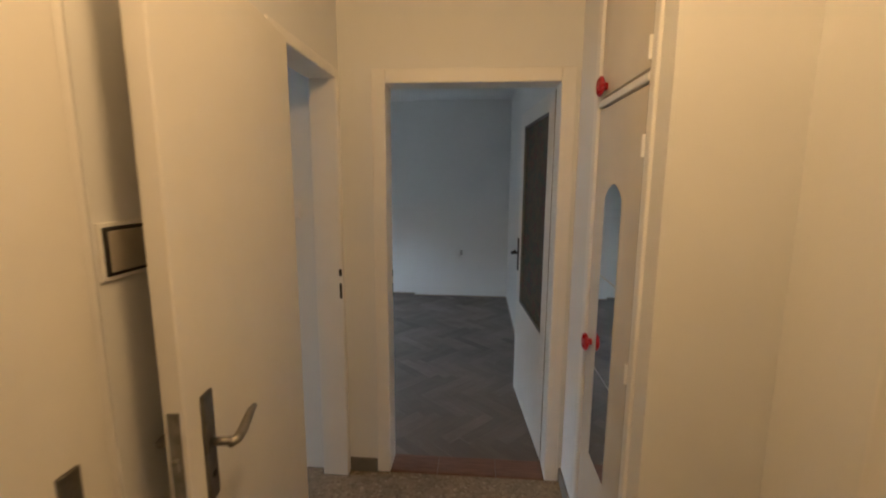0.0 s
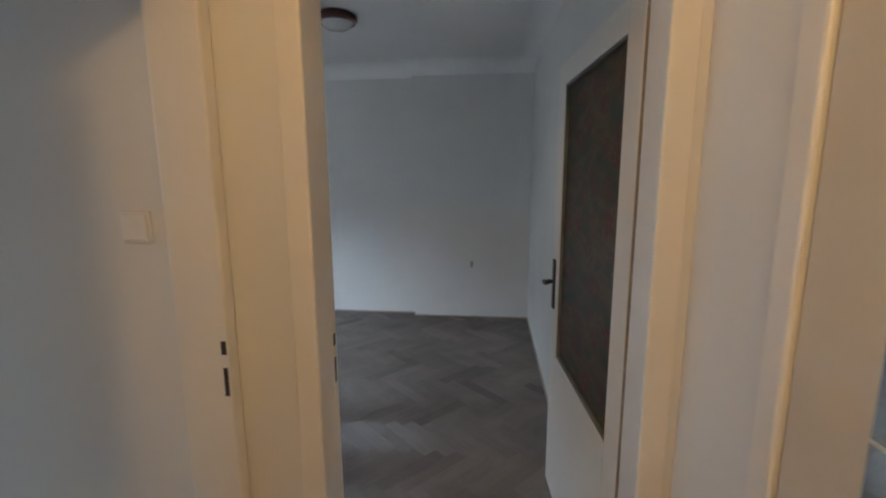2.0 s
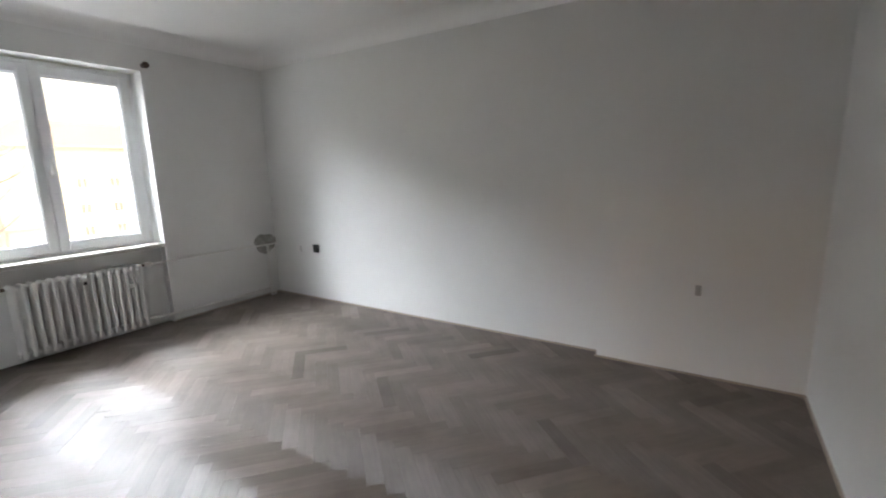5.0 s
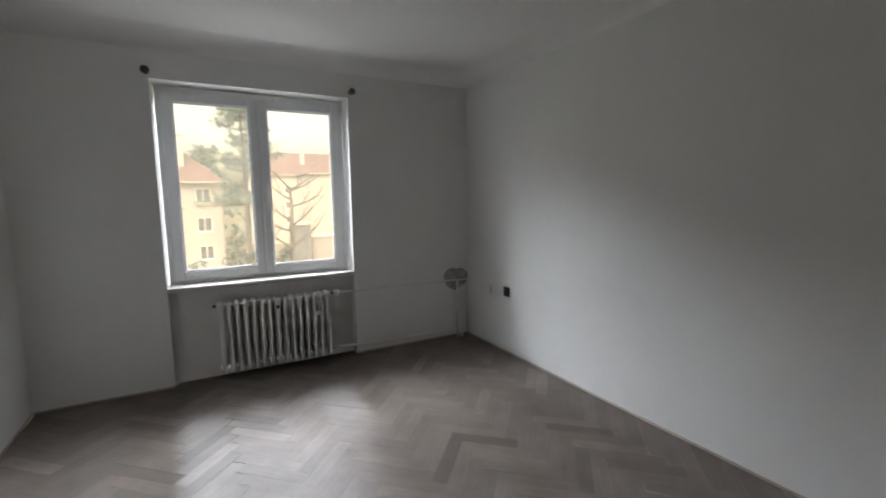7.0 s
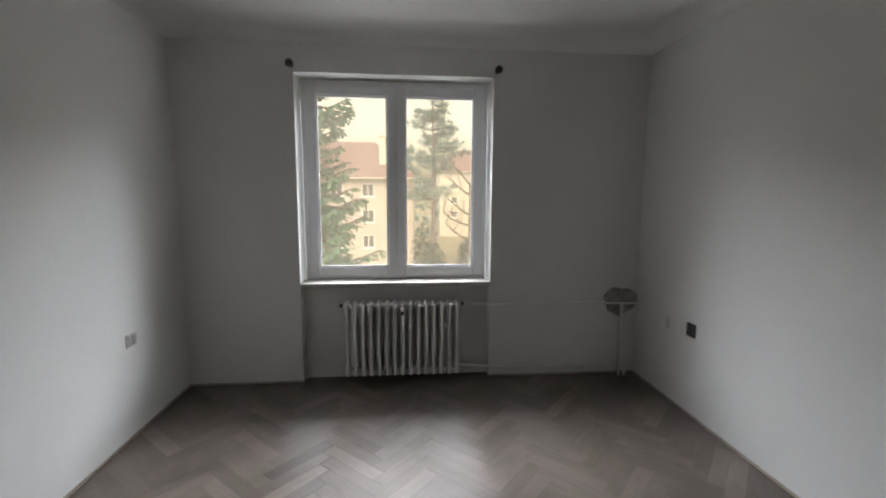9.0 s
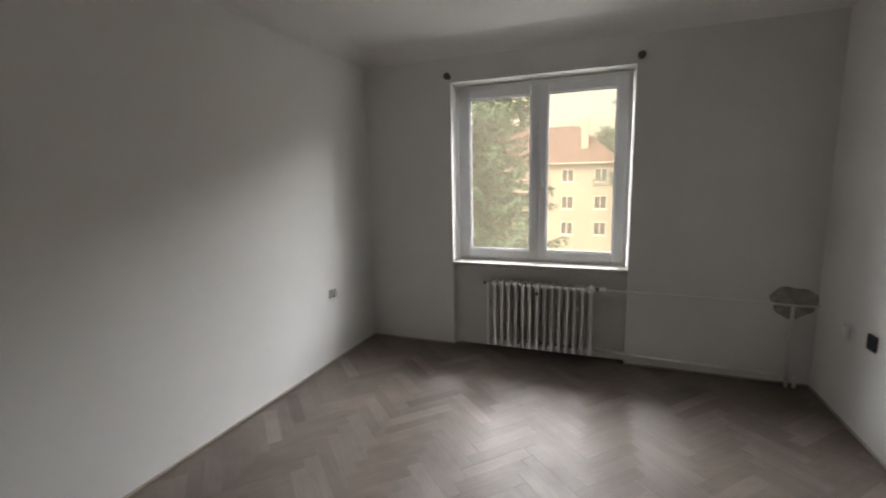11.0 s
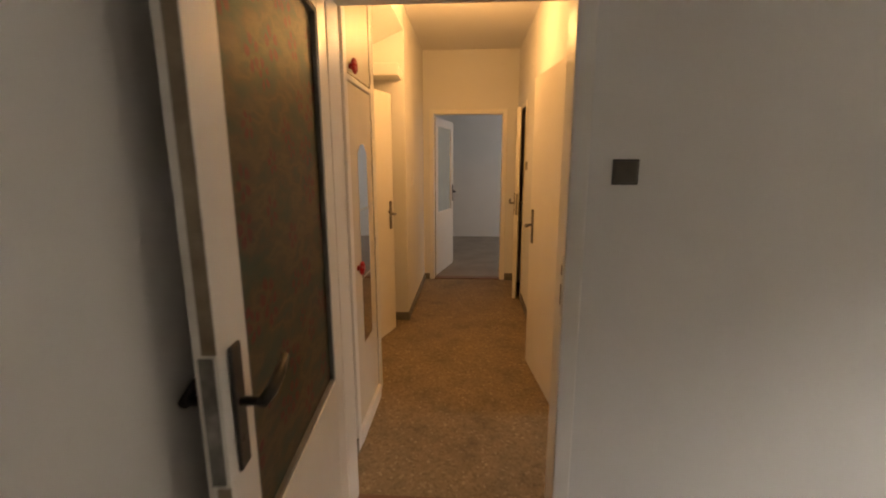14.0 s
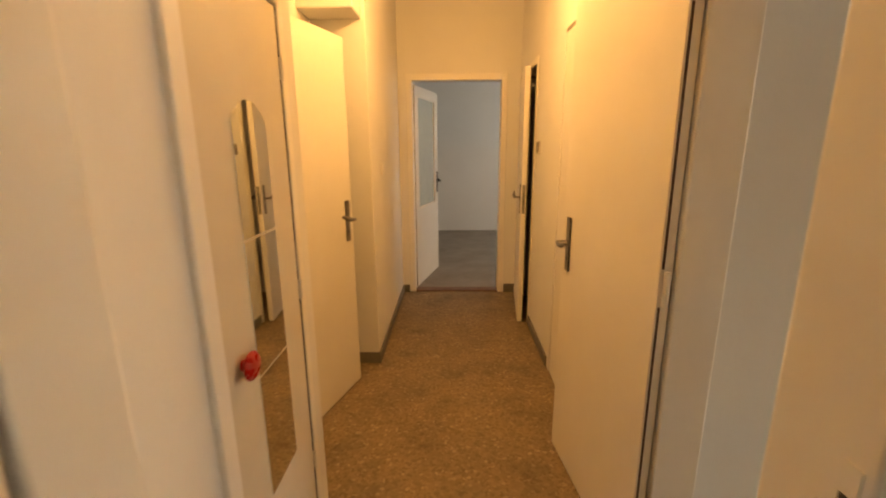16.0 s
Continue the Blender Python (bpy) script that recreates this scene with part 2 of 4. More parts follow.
def film_material():
    """Glass backed with a printed film: mossy grey ground, ochre leaves, dark red blossoms."""
    m, n, l, b = material("floral_film_glass")
    v = coords(n, l)
    warp = n.new("ShaderNodeTexNoise")
    warp.inputs["Scale"].default_value = 16
    l.new(v, warp.inputs["Vector"])
    add = n.new("ShaderNodeMix")
    add.data_type, add.blend_type = "RGBA", "LINEAR_LIGHT"
    add.inputs[0].default_value = 0.012
    l.new(v, add.inputs[6])
    l.new(warp.outputs["Color"], add.inputs[7])
    ground = ramp(n, [(0.32, (0.026, 0.052, 0.043)), (0.42, (0.046, 0.057, 0.039)), (0.50, (0.075, 0.057, 0.035)), (0.57, (0.105, 0.075, 0.042)), (0.63, (0.068, 0.054, 0.036)), (0.72, (0.035, 0.060, 0.050))])
    wide = n.new("ShaderNodeMapping")
    wide.inputs["Scale"].default_value = (1.0, 0.6, 1.5)
    l.new(add.outputs[2], wide.inputs["Vector"])
    l.new(noise_node(n, l, wide.outputs[0], 12.0, 3.0, 0.5), ground.inputs["Fac"])
    sep = n.new("ShaderNodeSeparateXYZ")
    l.new(add.outputs[2], sep.inputs[0])
    flat = n.new("ShaderNodeCombineXYZ")
    l.new(sep.outputs[1], flat.inputs[0])
    l.new(sep.outputs[2], flat.inputs[1])
    vor = n.new("ShaderNodeTexVoronoi")
    vor.voronoi_dimensions = "2D"
    vor.inputs["Scale"].default_value = 8.0
    l.new(flat.outputs[0], vor.inputs["Vector"])
    away = n.new("ShaderNodeVectorMath")
    away.operation = "SUBTRACT"
    l.new(flat.outputs[0], away.inputs[0])
    l.new(vor.outputs["Position"], away.inputs[1])
    xy = n.new("ShaderNodeSeparateXYZ")
    l.new(away.outputs[0], xy.inputs[0])

    def calc(op, p, q=None):
        node = n.new("ShaderNodeMath")
        node.operation = op
        for i, value in enumerate((p, q)):
            if value is None:
                continue
            if isinstance(value, (int, float)):
                node.inputs[i].default_value = value
            else:
                l.new(value, node.inputs[i])
        return node.outputs[0]
    length = n.new("ShaderNodeVectorMath")
    length.operation = "LENGTH"
    l.new(away.outputs[0], length.inputs[0])
    far = length.outputs["Value"]
    lobes = calc("COSINE", calc("MULTIPLY", calc("ARCTAN2", xy.outputs[1], xy.outputs[0]), 5.0))
    tint = n.new("ShaderNodeSeparateColor")
    l.new(vor.outputs["Color"], tint.inputs[0])
    size = calc("ADD", calc("MULTIPLY", tint.outputs[0], 0.018), 0.026)
    edge = calc("MULTIPLY", calc("ADD", calc("MULTIPLY", lobes, 0.12), 0.95), size)
    petal = n.new("ShaderNodeMapRange")
    petal.inputs["From Min"].default_value, petal.inputs["From Max"].default_value = -0.75, 0.0
    l.new(lobes, petal.inputs["Value"])
    blossom = n.new("ShaderNodeMapRange")
    blossom.inputs["From Min"].default_value, blossom.inputs["From Max"].default_value = -0.004, 0.006
    l.new(calc("SUBTRACT", edge, far), blossom.inputs["Value"])
    ring = n.new("ShaderNodeMapRange")
    ring.inputs["From Min"].default_value, ring.inputs["From Max"].default_value = 0.28, 0.45
    l.new(calc("DIVIDE", far, size), ring.inputs["Value"])
    broken = ramp(n, [(0.34, (0.6, 0.6, 0.6)), (0.56, (1, 1, 1))])
    l.new(noise_node(n, l, v, 60.0, 2.0), broken.inputs["Fac"])
    fac = n.new("ShaderNodeMath")
    fac.operation = "MULTIPLY"
    l.new(calc("MULTIPLY", calc("MULTIPLY", blossom.outputs[0], petal.outputs[0]), ring.outputs[0]), fac.inputs[0])
    l.new(broken.outputs["Color"], fac.inputs[1])
    mix = n.new("ShaderNodeMix")
    mix.data_type = "RGBA"
    l.new(fac.outputs[0], mix.inputs[0])
    l.new(ground.outputs["Color"], mix.inputs[6])
    mix.inputs[7].default_value = (0.115, 0.018, 0.023, 1)
    l.new(mix.outputs[2], b.inputs["Base Color"])
    b.inputs["Roughness"].default_value = 0.50
    b.inputs["Specular IOR Level"].default_value = 0.3
    return m


def simple(name, color, rough, metal=0.0, transmission=0.0):
    m, n, l, b = material(name)
    b.inputs["Base Color"].default_value = (*color, 1)
    b.inputs["Roughness"].default_value, b.inputs["Metallic"].default_value = rough, metal
    b.inputs["Transmission Weight"].default_value = transmission
    return m


def foliage_material(name, dark, light):
    """Thin needles and leaves: part of the light comes through them."""
    m, n, l, b = material(name)
    r = ramp(n, [(0.0, dark), (1.0, light)])
    l.new(n.new("ShaderNodeNewGeometry").outputs["Random Per Island"], r.inputs["Fac"])
    l.new(r.outputs["Color"], b.inputs["Base Color"])
    b.inputs["Roughness"].default_value = 0.6
    t, mix = n.new("ShaderNodeBsdfTranslucent"), n.new("ShaderNodeMixShader")
    l.new(r.outputs["Color"], t.inputs["Color"])
    mix.inputs[0].default_value = 0.45
    l.new(b.outputs[0], mix.inputs[1])
    l.new(t.outputs[0], mix.inputs[2])
    l.new(mix.outputs[0], n["Material Output"].inputs["Surface"])
    return m


M_THRESH = threshold_material()
M_PARQUET, M_PARQUET_JOINED = parquet_material("parquet", False), parquet_material("parquet_joined", True)
M_FARFLOOR = painted("worn_grey_boards", (0.17, 0.14, 0.115), (0.27, 0.23, 0.195), 0.5, 3.0, 40, 0.2, 0.002)
M_TERRAZZO = terrazzo_material()
M_FILM = film_material()
M_MIRROR = simple("mirror", (0.86, 0.88, 0.87), 0.02, 1.0)


def hazed_glass():
    """A clear pane; a faint translucent cream mix puts glare haze over the view."""
    m, n, l, b = material("window_glass")
    b.inputs["Base Color"].default_value, b.inputs["Roughness"].default_value = (1, 1, 1, 1), 0.0
    b.inputs["Transmission Weight"].default_value, b.inputs["IOR"].default_value = 1.0, 1.02
    veil, mix = n.new("ShaderNodeBsdfTranslucent"), n.new("ShaderNodeMixShader")
    veil.inputs["Color"].default_value = (0.9, 0.80, 0.60, 1)
    amount = n.new("ShaderNodeMapRange")
    amount.inputs["To Min"].default_value, amount.inputs["To Max"].default_value = 0.026, 0.044
    l.new(noise_node(n, l, coords(n, l), 3.0, 4.0), amount.inputs["Value"])
    l.new(amount.outputs[0], mix.inputs[0])
    l.new(b.outputs[0], mix.inputs[1])
    l.new(veil.outputs[0], mix.inputs[2])
    l.new(mix.outputs[0], n["Material Output"].inputs["Surface"])
    return m


M_GLASS = hazed_glass()
M_FROST = painted("frosted_glass", (0.38, 0.46, 0.465), (0.45, 0.52, 0.525), 0.22, 5, 60, 0.1, 0.001)
# needles paled: the haze over the distant trees is put into their colour
M_PINE = foliage_material("conifer_needles", (0.14, 0.19, 0.165), (0.27, 0.335, 0.275))
M_SHED = painted("weathered_boards", (0.12, 0.115, 0.11), (0.20, 0.19, 0.18), 0.85, 1.5, 14, 0.3, 0.004)
M_SPRUCE = foliage_material("spruce_needles", (0.055, 0.11, 0.055), (0.15, 0.235, 0.13))
M_BUSH = foliage_material("shrub_leaves", (0.03, 0.045, 0.025), (0.07, 0.09, 0.045))
M_BARK = painted("bark", (0.07, 0.055, 0.045), (0.15, 0.12, 0.10), 0.9, 6, 20, 0.8, 0.02)
M_HOUSE = painted("cream_render", (0.36, 0.318, 0.29), (0.43, 0.385, 0.35), 0.9, 0.4, 8, 0.2, 0.005)
M_HOUSE2 = painted("pale_render", (0.40, 0.37, 0.31), (0.46, 0.43, 0.37), 0.9, 0.4, 8, 0.2, 0.005)
M_ROOF = painted("red_roof_tiles", (0.118, 0.076, 0.071), (0.165, 0.106, 0.099), 0.85, 1.2, 12, 0.6, 0.03)
M_CHIMNEY = painted("chimney_render", (0.45, 0.40, 0.34), (0.55, 0.50, 0.43), 0.9, 2, 12, 0.3, 0.01)
M_PANE = simple("house_pane", (0.10, 0.10, 0.10), 0.15)
M_SASH = simple("house_sash", (0.7, 0.7, 0.68), 0.5)
M_GRASS = painted("winter_grass", (0.10, 0.095, 0.055), (0.20, 0.17, 0.10), 0.95, 0.12, 3, 0.5, 0.03)
M_CARPAINT = painted("pale_car_paint", (0.55, 0.55, 0.54), (0.6, 0.6, 0.59), 0.25, 1, 30, 0.02, 0.001)

# ---- builders ----


def link(name, bm, mat, parent=None, label="", smooth=False):
    me = bpy.data.meshes.new(name)
    bm.to_mesh(me)
    bm.free()
    me.materials.append(mat)
    if smooth:
        for p in me.polygons:
            p.use_smooth = True
    ob = new(name, me)
    ob.parent = parent
    if label:
        ob["label"] = label
    return ob


def part(name, bm, mat, parent, label="", smooth=False):
    return link(name, bm, mat, parent, label, smooth)


def structure(name, bm, mat, label, category):
    return tagged(link(name, bm, mat), label, category, kind="structure")


def empty(name, m, label, category, group="", kind=""):
    ob = new(name)
    ob.empty_display_size = 0.1
    ob.matrix_world = m
    return tagged(ob, label, category, group, kind)


def box(bm, a, b, bevel=0.0, segments=2):
    r = bmesh.ops.create_cube(bm, size=1.0)
    vs = r["verts"]
    for v in vs:
        v.co = Vector([(a[i] + b[i]) / 2 + v.co[i] * abs(b[i] - a[i]) for i in range(3)])
    if bevel:
        es = {e for v in vs for e in v.link_edges}
        bmesh.ops.bevel(bm, geom=list(es), offset=bevel, segments=segments, affect="EDGES", profile=0.5)
    return bm


def boxes(*items, bevel=0.0):
    bm = bmesh.new()
    for a, b in items:
        box(bm, a, b, bevel)
    return bm


def rod(bm, a, b, r, r2=None, n=10):
    a, b = Vector(a), Vector(b)
    m = Matrix.Translation((a + b) / 2) @ (b - a).to_track_quat("Z", "Y").to_matrix().to_4x4()
    bmesh.ops.create_cone(bm, cap_ends=True, segments=n, radius1=r, radius2=r if r2 is None else r2, depth=(b - a).length, matrix=m)
    return bm


def tube(bm, pts, r, n=8, flat=1.0):
    """A bent bar through the points; flat squeezes it across z."""
    pts = [Vector(p) for p in pts]
    rings = []
    for i, p in enumerate(pts):
        d = (pts[min(i + 1, len(pts) - 1)] - pts[max(i - 1, 0)]).normalized()
        side = d.cross(Vector((0, 0, 1)))
        side = side.normalized() if side.length > 1e-4 else Vector((1, 0, 0))
        up = side.cross(d)
        rr = r[i] if isinstance(r, (list, tuple)) else r
        rings.append([bm.verts.new(p + side * math.cos(k * math.tau / n) * rr * flat + up * math.sin(k * math.tau / n) * rr) for k in range(n)])
    for ra, rb in zip(rings, rings[1:]):
        for k in range(n):
            bm.faces.new((ra[k], ra[(k + 1) % n], rb[(k + 1) % n], rb[k]))
    bm.faces.new(rings[0][::-1])
    bm.faces.new(rings[-1])
    return bm


def lathe(bm, profile, m, n=24):
    """Turns (radius, height) pairs round the z axis of m."""
    rings = []
    for r, h in profile:
        if r < 1e-5:
            rings.append([bm.verts.new(m @ Vector((0, 0, h)))])
        else:
            rings.append([bm.verts.new(m @ Vector((r * math.cos(k * math.tau / n), r * math.sin(k * math.tau / n), h))) for k in range(n)])
    for ra, rb in zip(rings, rings[1:]):
        for k in range(n):
            a, b = ra[k % len(ra)], ra[(k + 1) % len(ra)]
            c, d = rb[(k + 1) % len(rb)], rb[k % len(rb)]
            f = [v for i, v in enumerate((a, b, c, d)) if v not in (a, b, c, d)[:i]]
            if len(f) > 2:
                bm.faces.new(f)
    bmesh.ops.recalc_face_normals(bm, faces=bm.faces)
    return bm


# ---- the large structure ----
# Room: x -4.49..0.44, y 0.125..3.63. Hall: x -0.62..0.485, y -3.645..0.
XW, XR, YN, YF, YF2 = -4.49, 0.44, 0.125, 3.63, 3.54
HL, HR, HY = -0.62, 0.485, -3.645
CR, CH = 2.65, 2.69          # ceilings of the room and of the hall
WY0, WY1, WZ0, WZ1 = 0.965, 2.415, 0.775, 2.312   # the window's recess
XO = -4.93                   # outer face of the window wall
NX = 0.80                    # back of the hall's niche

structure("wall_north", boxes(((-4.49, 0, 0), (-0.46, YN, CH)), ((-0.46, 0, 2.03), (0.46, YN, CH)), ((0.46, 0, 0), (0.9, YN, CH))), M_WALL,
          "smooth white painted wall between hall and room", "wall")
structure("wall_far", boxes(((-4.89, YF, 0), (-0.776, YF + 0.3, CH)), ((-0.776, YF2, 0), (0.6, YF + 0.3, CH))), M_WALL,
          "white painted wall with a shallow chimney breast", "wall")
structure("wall_east", boxes(((XR, YN, 0), (0.65, YF2, CH))), M_WALL, "white painted wall behind the glazed door", "wall")
structure("wall_window", boxes(((XO, -0.87, 0), (XW, -0.72, CH)), ((XO, -0.72, 0), (XW, 0.0, 0.8)), ((XO, -0.72, 2.4), (XW, 0.0, CH)),
                               ((XO, 0.0, 0), (XW, WY0, CH)), ((XO, WY1, 0), (XW, YF + 0.3, CH)),
                               ((XO, WY0, WZ1), (XW, WY1, CH)), ((XO, WY0, -0.02), (-4.575, WY1, WZ0 - 0.03))), M_WALL,
          "white outer wall with a deep window recess and radiator niche", "wall")


def ceiling_mesh():
    """The room's ceiling with a rounded cove along its walls."""
    bm = boxes(((-4.89, 0.0, CR), (0.65, YF + 0.3, CR + 0.12)))
    r, n = 0.14, 8
    arc = [(r - r * math.sin(k * math.pi / 2 / n), r - r * math.cos(k * math.pi / 2 / n)) for k in range(n + 1)]
    loop = [(XW, YN), (XR, YN), (XR, YF2), (-0.776, YF2), (-0.776, YF), (XW, YF)]
    inward = [(1, 1), (-1, 1), (-1, -1), (-1, -1), (-1, -1), (1, -1)]
    rings = []
    for (x, y), (dx, dy) in zip(loop, inward):
        rings.append([bm.verts.new((x + dx * (a + 0.001), y + dy * (a + 0.001), CR + 0.001 - b)) for a, b in arc])
    for i in range(len(rings)):
        p, q = rings[i], rings[(i + 1) % len(rings)]
        for k in range(n):
            f = bm.faces.new((p[k], p[k + 1], q[k + 1], q[k]))
            f.smooth = True
    return bm


structure("ceiling", ceiling_mesh(), M_CEIL, "plain white ceiling with rounded plaster coves", "ceiling")
structure("ceiling_hall", boxes(((-5.0, -7.2, CH), (1.9, -0.001, CH + 0.12))), M_CEIL, "plain white hall ceiling", "ceiling")

# hall, kitchen side: doorways at y -0.70..-0.12, -2.10..-1.50 and -3.56..-2.86
DK, DB, DE = (-0.70, -0.03), (-2.08, -1.385), (-3.58, -2.84)


def side_wall(x0, x1, spans, y0, y1, top=2.0):
    bm, y = bmesh.new(), y0
    for a, b in sorted(spans):
        box(bm, (x0, y, 0), (x1, a, CH))
        box(bm, (x0, a, top), (x1, b, CH))
        y = b
    return box(bm, (x0, y, 0), (x1, y1, CH))


structure("wall_hall_west", side_wall(-0.74, HL, (DK, DB, DE), HY, 0.0, 2.02), M_WALL, "white hall wall with three doorways", "wall")
structure("wall_hall_east", boxes(((0.485, -0.30, 0), (0.9, 0.0, CH)), ((0.485, -0.96, 2.52), (0.9, -0.30, CH)), ((0.86, -0.96, 0), (0.9, -0.30, 2.52)),
                                  ((HR, -0.96, 0), (0.86, -0.874, 2.52)),
                                  ((NX, -1.23, 0), (0.9, -0.96, CH)), ((NX, -1.99, 2.02), (0.9, -1.23, CH)), ((NX, -2.186, 0), (0.9, -1.99, CH)),
                                  ((HR, HY, 0), (0.9, -2.186, CH))), M_WALL,
          "white hall wall with a closet and a door niche", "wall")
structure("wall_hall_end", boxes(((-3.3, HY - 0.12, 0), (-0.50, HY, CH)), ((-0.50, HY - 0.12, 2.035), (0.41, HY, CH)), ((0.41, HY - 0.12, 0), (1.9, HY, CH))), M_WALL,
          "white end wall of the hall with a doorway", "wall")
structure("wall_far_room", boxes(((-3.3, -7.0, 0), (1.9, -6.88, CH)), ((1.78, -6.88, 0), (1.9, HY - 0.12, CH)), ((-3.3, -6.88, 0), (-3.2, HY - 0.12, CH))), M_WALL,
          "plain white walls of the far room", "wall")
structure("wall_kitchen", boxes(((-4.93, -0.87, 0), (-0.741, -0.75, CH)), ((-4.93, -2.75, 0), (-0.741, -2.6, CH))), M_WALL, "plain white kitchen wall", "wall")
structure("wall_bathroom", boxes(((1.78, -2.3, 0), (1.9, -0.9, CH)), ((0.9, -2.3, 0), (1.78, -2.2, CH)), ((0.9, -1.0, 0), (1.78, -0.9, CH))), M_WALL, "plain white bathroom walls", "wall")
# unseen stairwell closed with near-black walls: its dimness is put into their colour
structure("wall_stairwell", boxes(((-2.2, -3.64, 0), (-2.1, -2.76, CH)), ((-2.1, -2.76, 0), (-0.74, -2.751, CH))), M_VOID, "stairwell walls coloured near-black for its dimness", "wall")
structure("floor", boxes(((-4.93, 0.135, -0.2), (0.65, YF + 0.3, -0.012))), M_CONCRETE, "screed under the parquet", "floor")
structure("floor_hall", boxes(((-4.93, -3.75, -0.2), (1.9, -0.004, 0.0))), M_TERRAZZO, "worn brown speckled terrazzo hall floor", "floor")
structure("floor_far_room", boxes(((-3.3, -7.0, -0.2), (1.9, -3.765, 0.0))), M_FARFLOOR, "grey-brown worn wooden floor", "floor")

# thresholds
for name, x0, x1, y0, y1, n in (("threshold_room", -0.46, 0.46, -0.004, 0.135, 3), ("threshold_far", -0.5, 0.41, -3.765, -3.65, 3)):
    sill = empty(name, pose(0, 0, 0), "worn red-brown wooden door threshold", "threshold", kind="structure")
    for i in range(n):
        a, b = x0 + (x1 - x0) * i / n, x0 + (x1 - x0) * (i + 1) / n
        part("plank", box(bmesh.new(), (a + 0.001, y0, -0.03), (b - 0.001, y1, 0.012), 0.003), M_THRESH, sill)


def steel_frame(name, axis, at0, at1, lo, hi, top, width, label, thresh=0.0):
    """A wrapped sheet-steel door frame: rounded architraves on both faces and a rebated lining.
    axis 'y': in a wall across y between at0 and at1, opening lo..hi in x; axis 'x' likewise."""
    def pt(along, across, z):
        return (along, across, z) if axis == "y" else (across, along, z)
    bm = bmesh.new()
    p = 0.007
    def bar(a0, a1, z0, z1):
        box(bm, pt(a0, at0 - p, z0), pt(a1, at1 + p, z1), 0.006, 2)
    bar(lo - width, lo, thresh, top + width)
    bar(hi, hi + width, thresh, top + width)
    bar(lo - 0.001, hi + 0.001, top, top + width)
    return structure(name, bm, M_FRAME, label, "door frame")


steel_frame("door_frame_1", "y", 0.0, YN, -0.40, 0.40, 1.97, 0.065, "white enamelled steel door frame with rounded edges")
steel_frame("door_frame_2", "y", HY - 0.12, HY, -0.445, 0.36, 1.985, 0.055, "white enamelled steel door frame at the hall's end")
steel_frame("door_frame_3", "x", -0.74, HL, -0.66, -0.053, 1.985, 0.045, "white steel frame of the kitchen doorway")
steel_frame("door_frame_4", "x", -0.728, HL - 0.0125, -2.052, -1.4, 1.975, 0.03, "white steel frame of a closed side door")
steel_frame("door_frame_5", "x", -0.74, HL, -3.53, -2.89, 1.985, 0.05, "white steel frame of the entrance door")
steel_frame("door_frame_6", "x", NX, 0.9, -1.955, -1.265, 1.97, 0.035, "white steel frame of the bathroom doorway")

# skirting in the hall, and the thin strip round the parquet
skirt = boxes(((-0.62, -0.012, 0), (-0.47, 0.0, 0.075)), ((0.47, -0.012, 0), (HR, 0.0, 0.075)), ((HR - 0.012, -0.30, 0), (HR, -0.012, 0.075)),
              ((HR - 0.012, HY + 0.012, 0), (HR, -2.186, 0.075)), ((HR - 0.012, -2.186, 0), (NX, -2.174, 0.075)),
              ((HL, -2.83, 0), (HL + 0.012, -2.14, 0.075)), ((-0.62, HY, 0), (-0.505, HY + 0.012, 0.085)), ((0.42, HY, 0), (HR - 0.012, HY + 0.012, 0.075)), bevel=0.003)
structure("baseboard_hall", skirt, M_BASE, "dark grey painted skirting of the hall", "baseboard")


def strip_mesh():
    bm, h, d = bmesh.new(), 0.014, 0.012
    for a, b in (((XW, YN, 0), (-0.47, YN + d, h)), ((XW, YF - d, 0), (-0.776 - d, YF, h)), ((-0.776, YF2 - d, 0), (XR, YF2, h)),
                 ((-0.776 - d, YF2 - d, 0), (-0.776, YF, h)), ((XR - d, YN, 0), (XR, YF2 - d, h)), ((XW, YN + d, 0), (XW + d, WY0, h)),
                 ((XW, WY1, 0), (XW + d, YF - d, h))):
        box(bm, a, b, 0.004, 2)
    return bm


structure("baseboard_room", strip_mesh(), M_STRIP, "thin worn wooden strip along the parquet's edge", "baseboard")

# ---- window ----


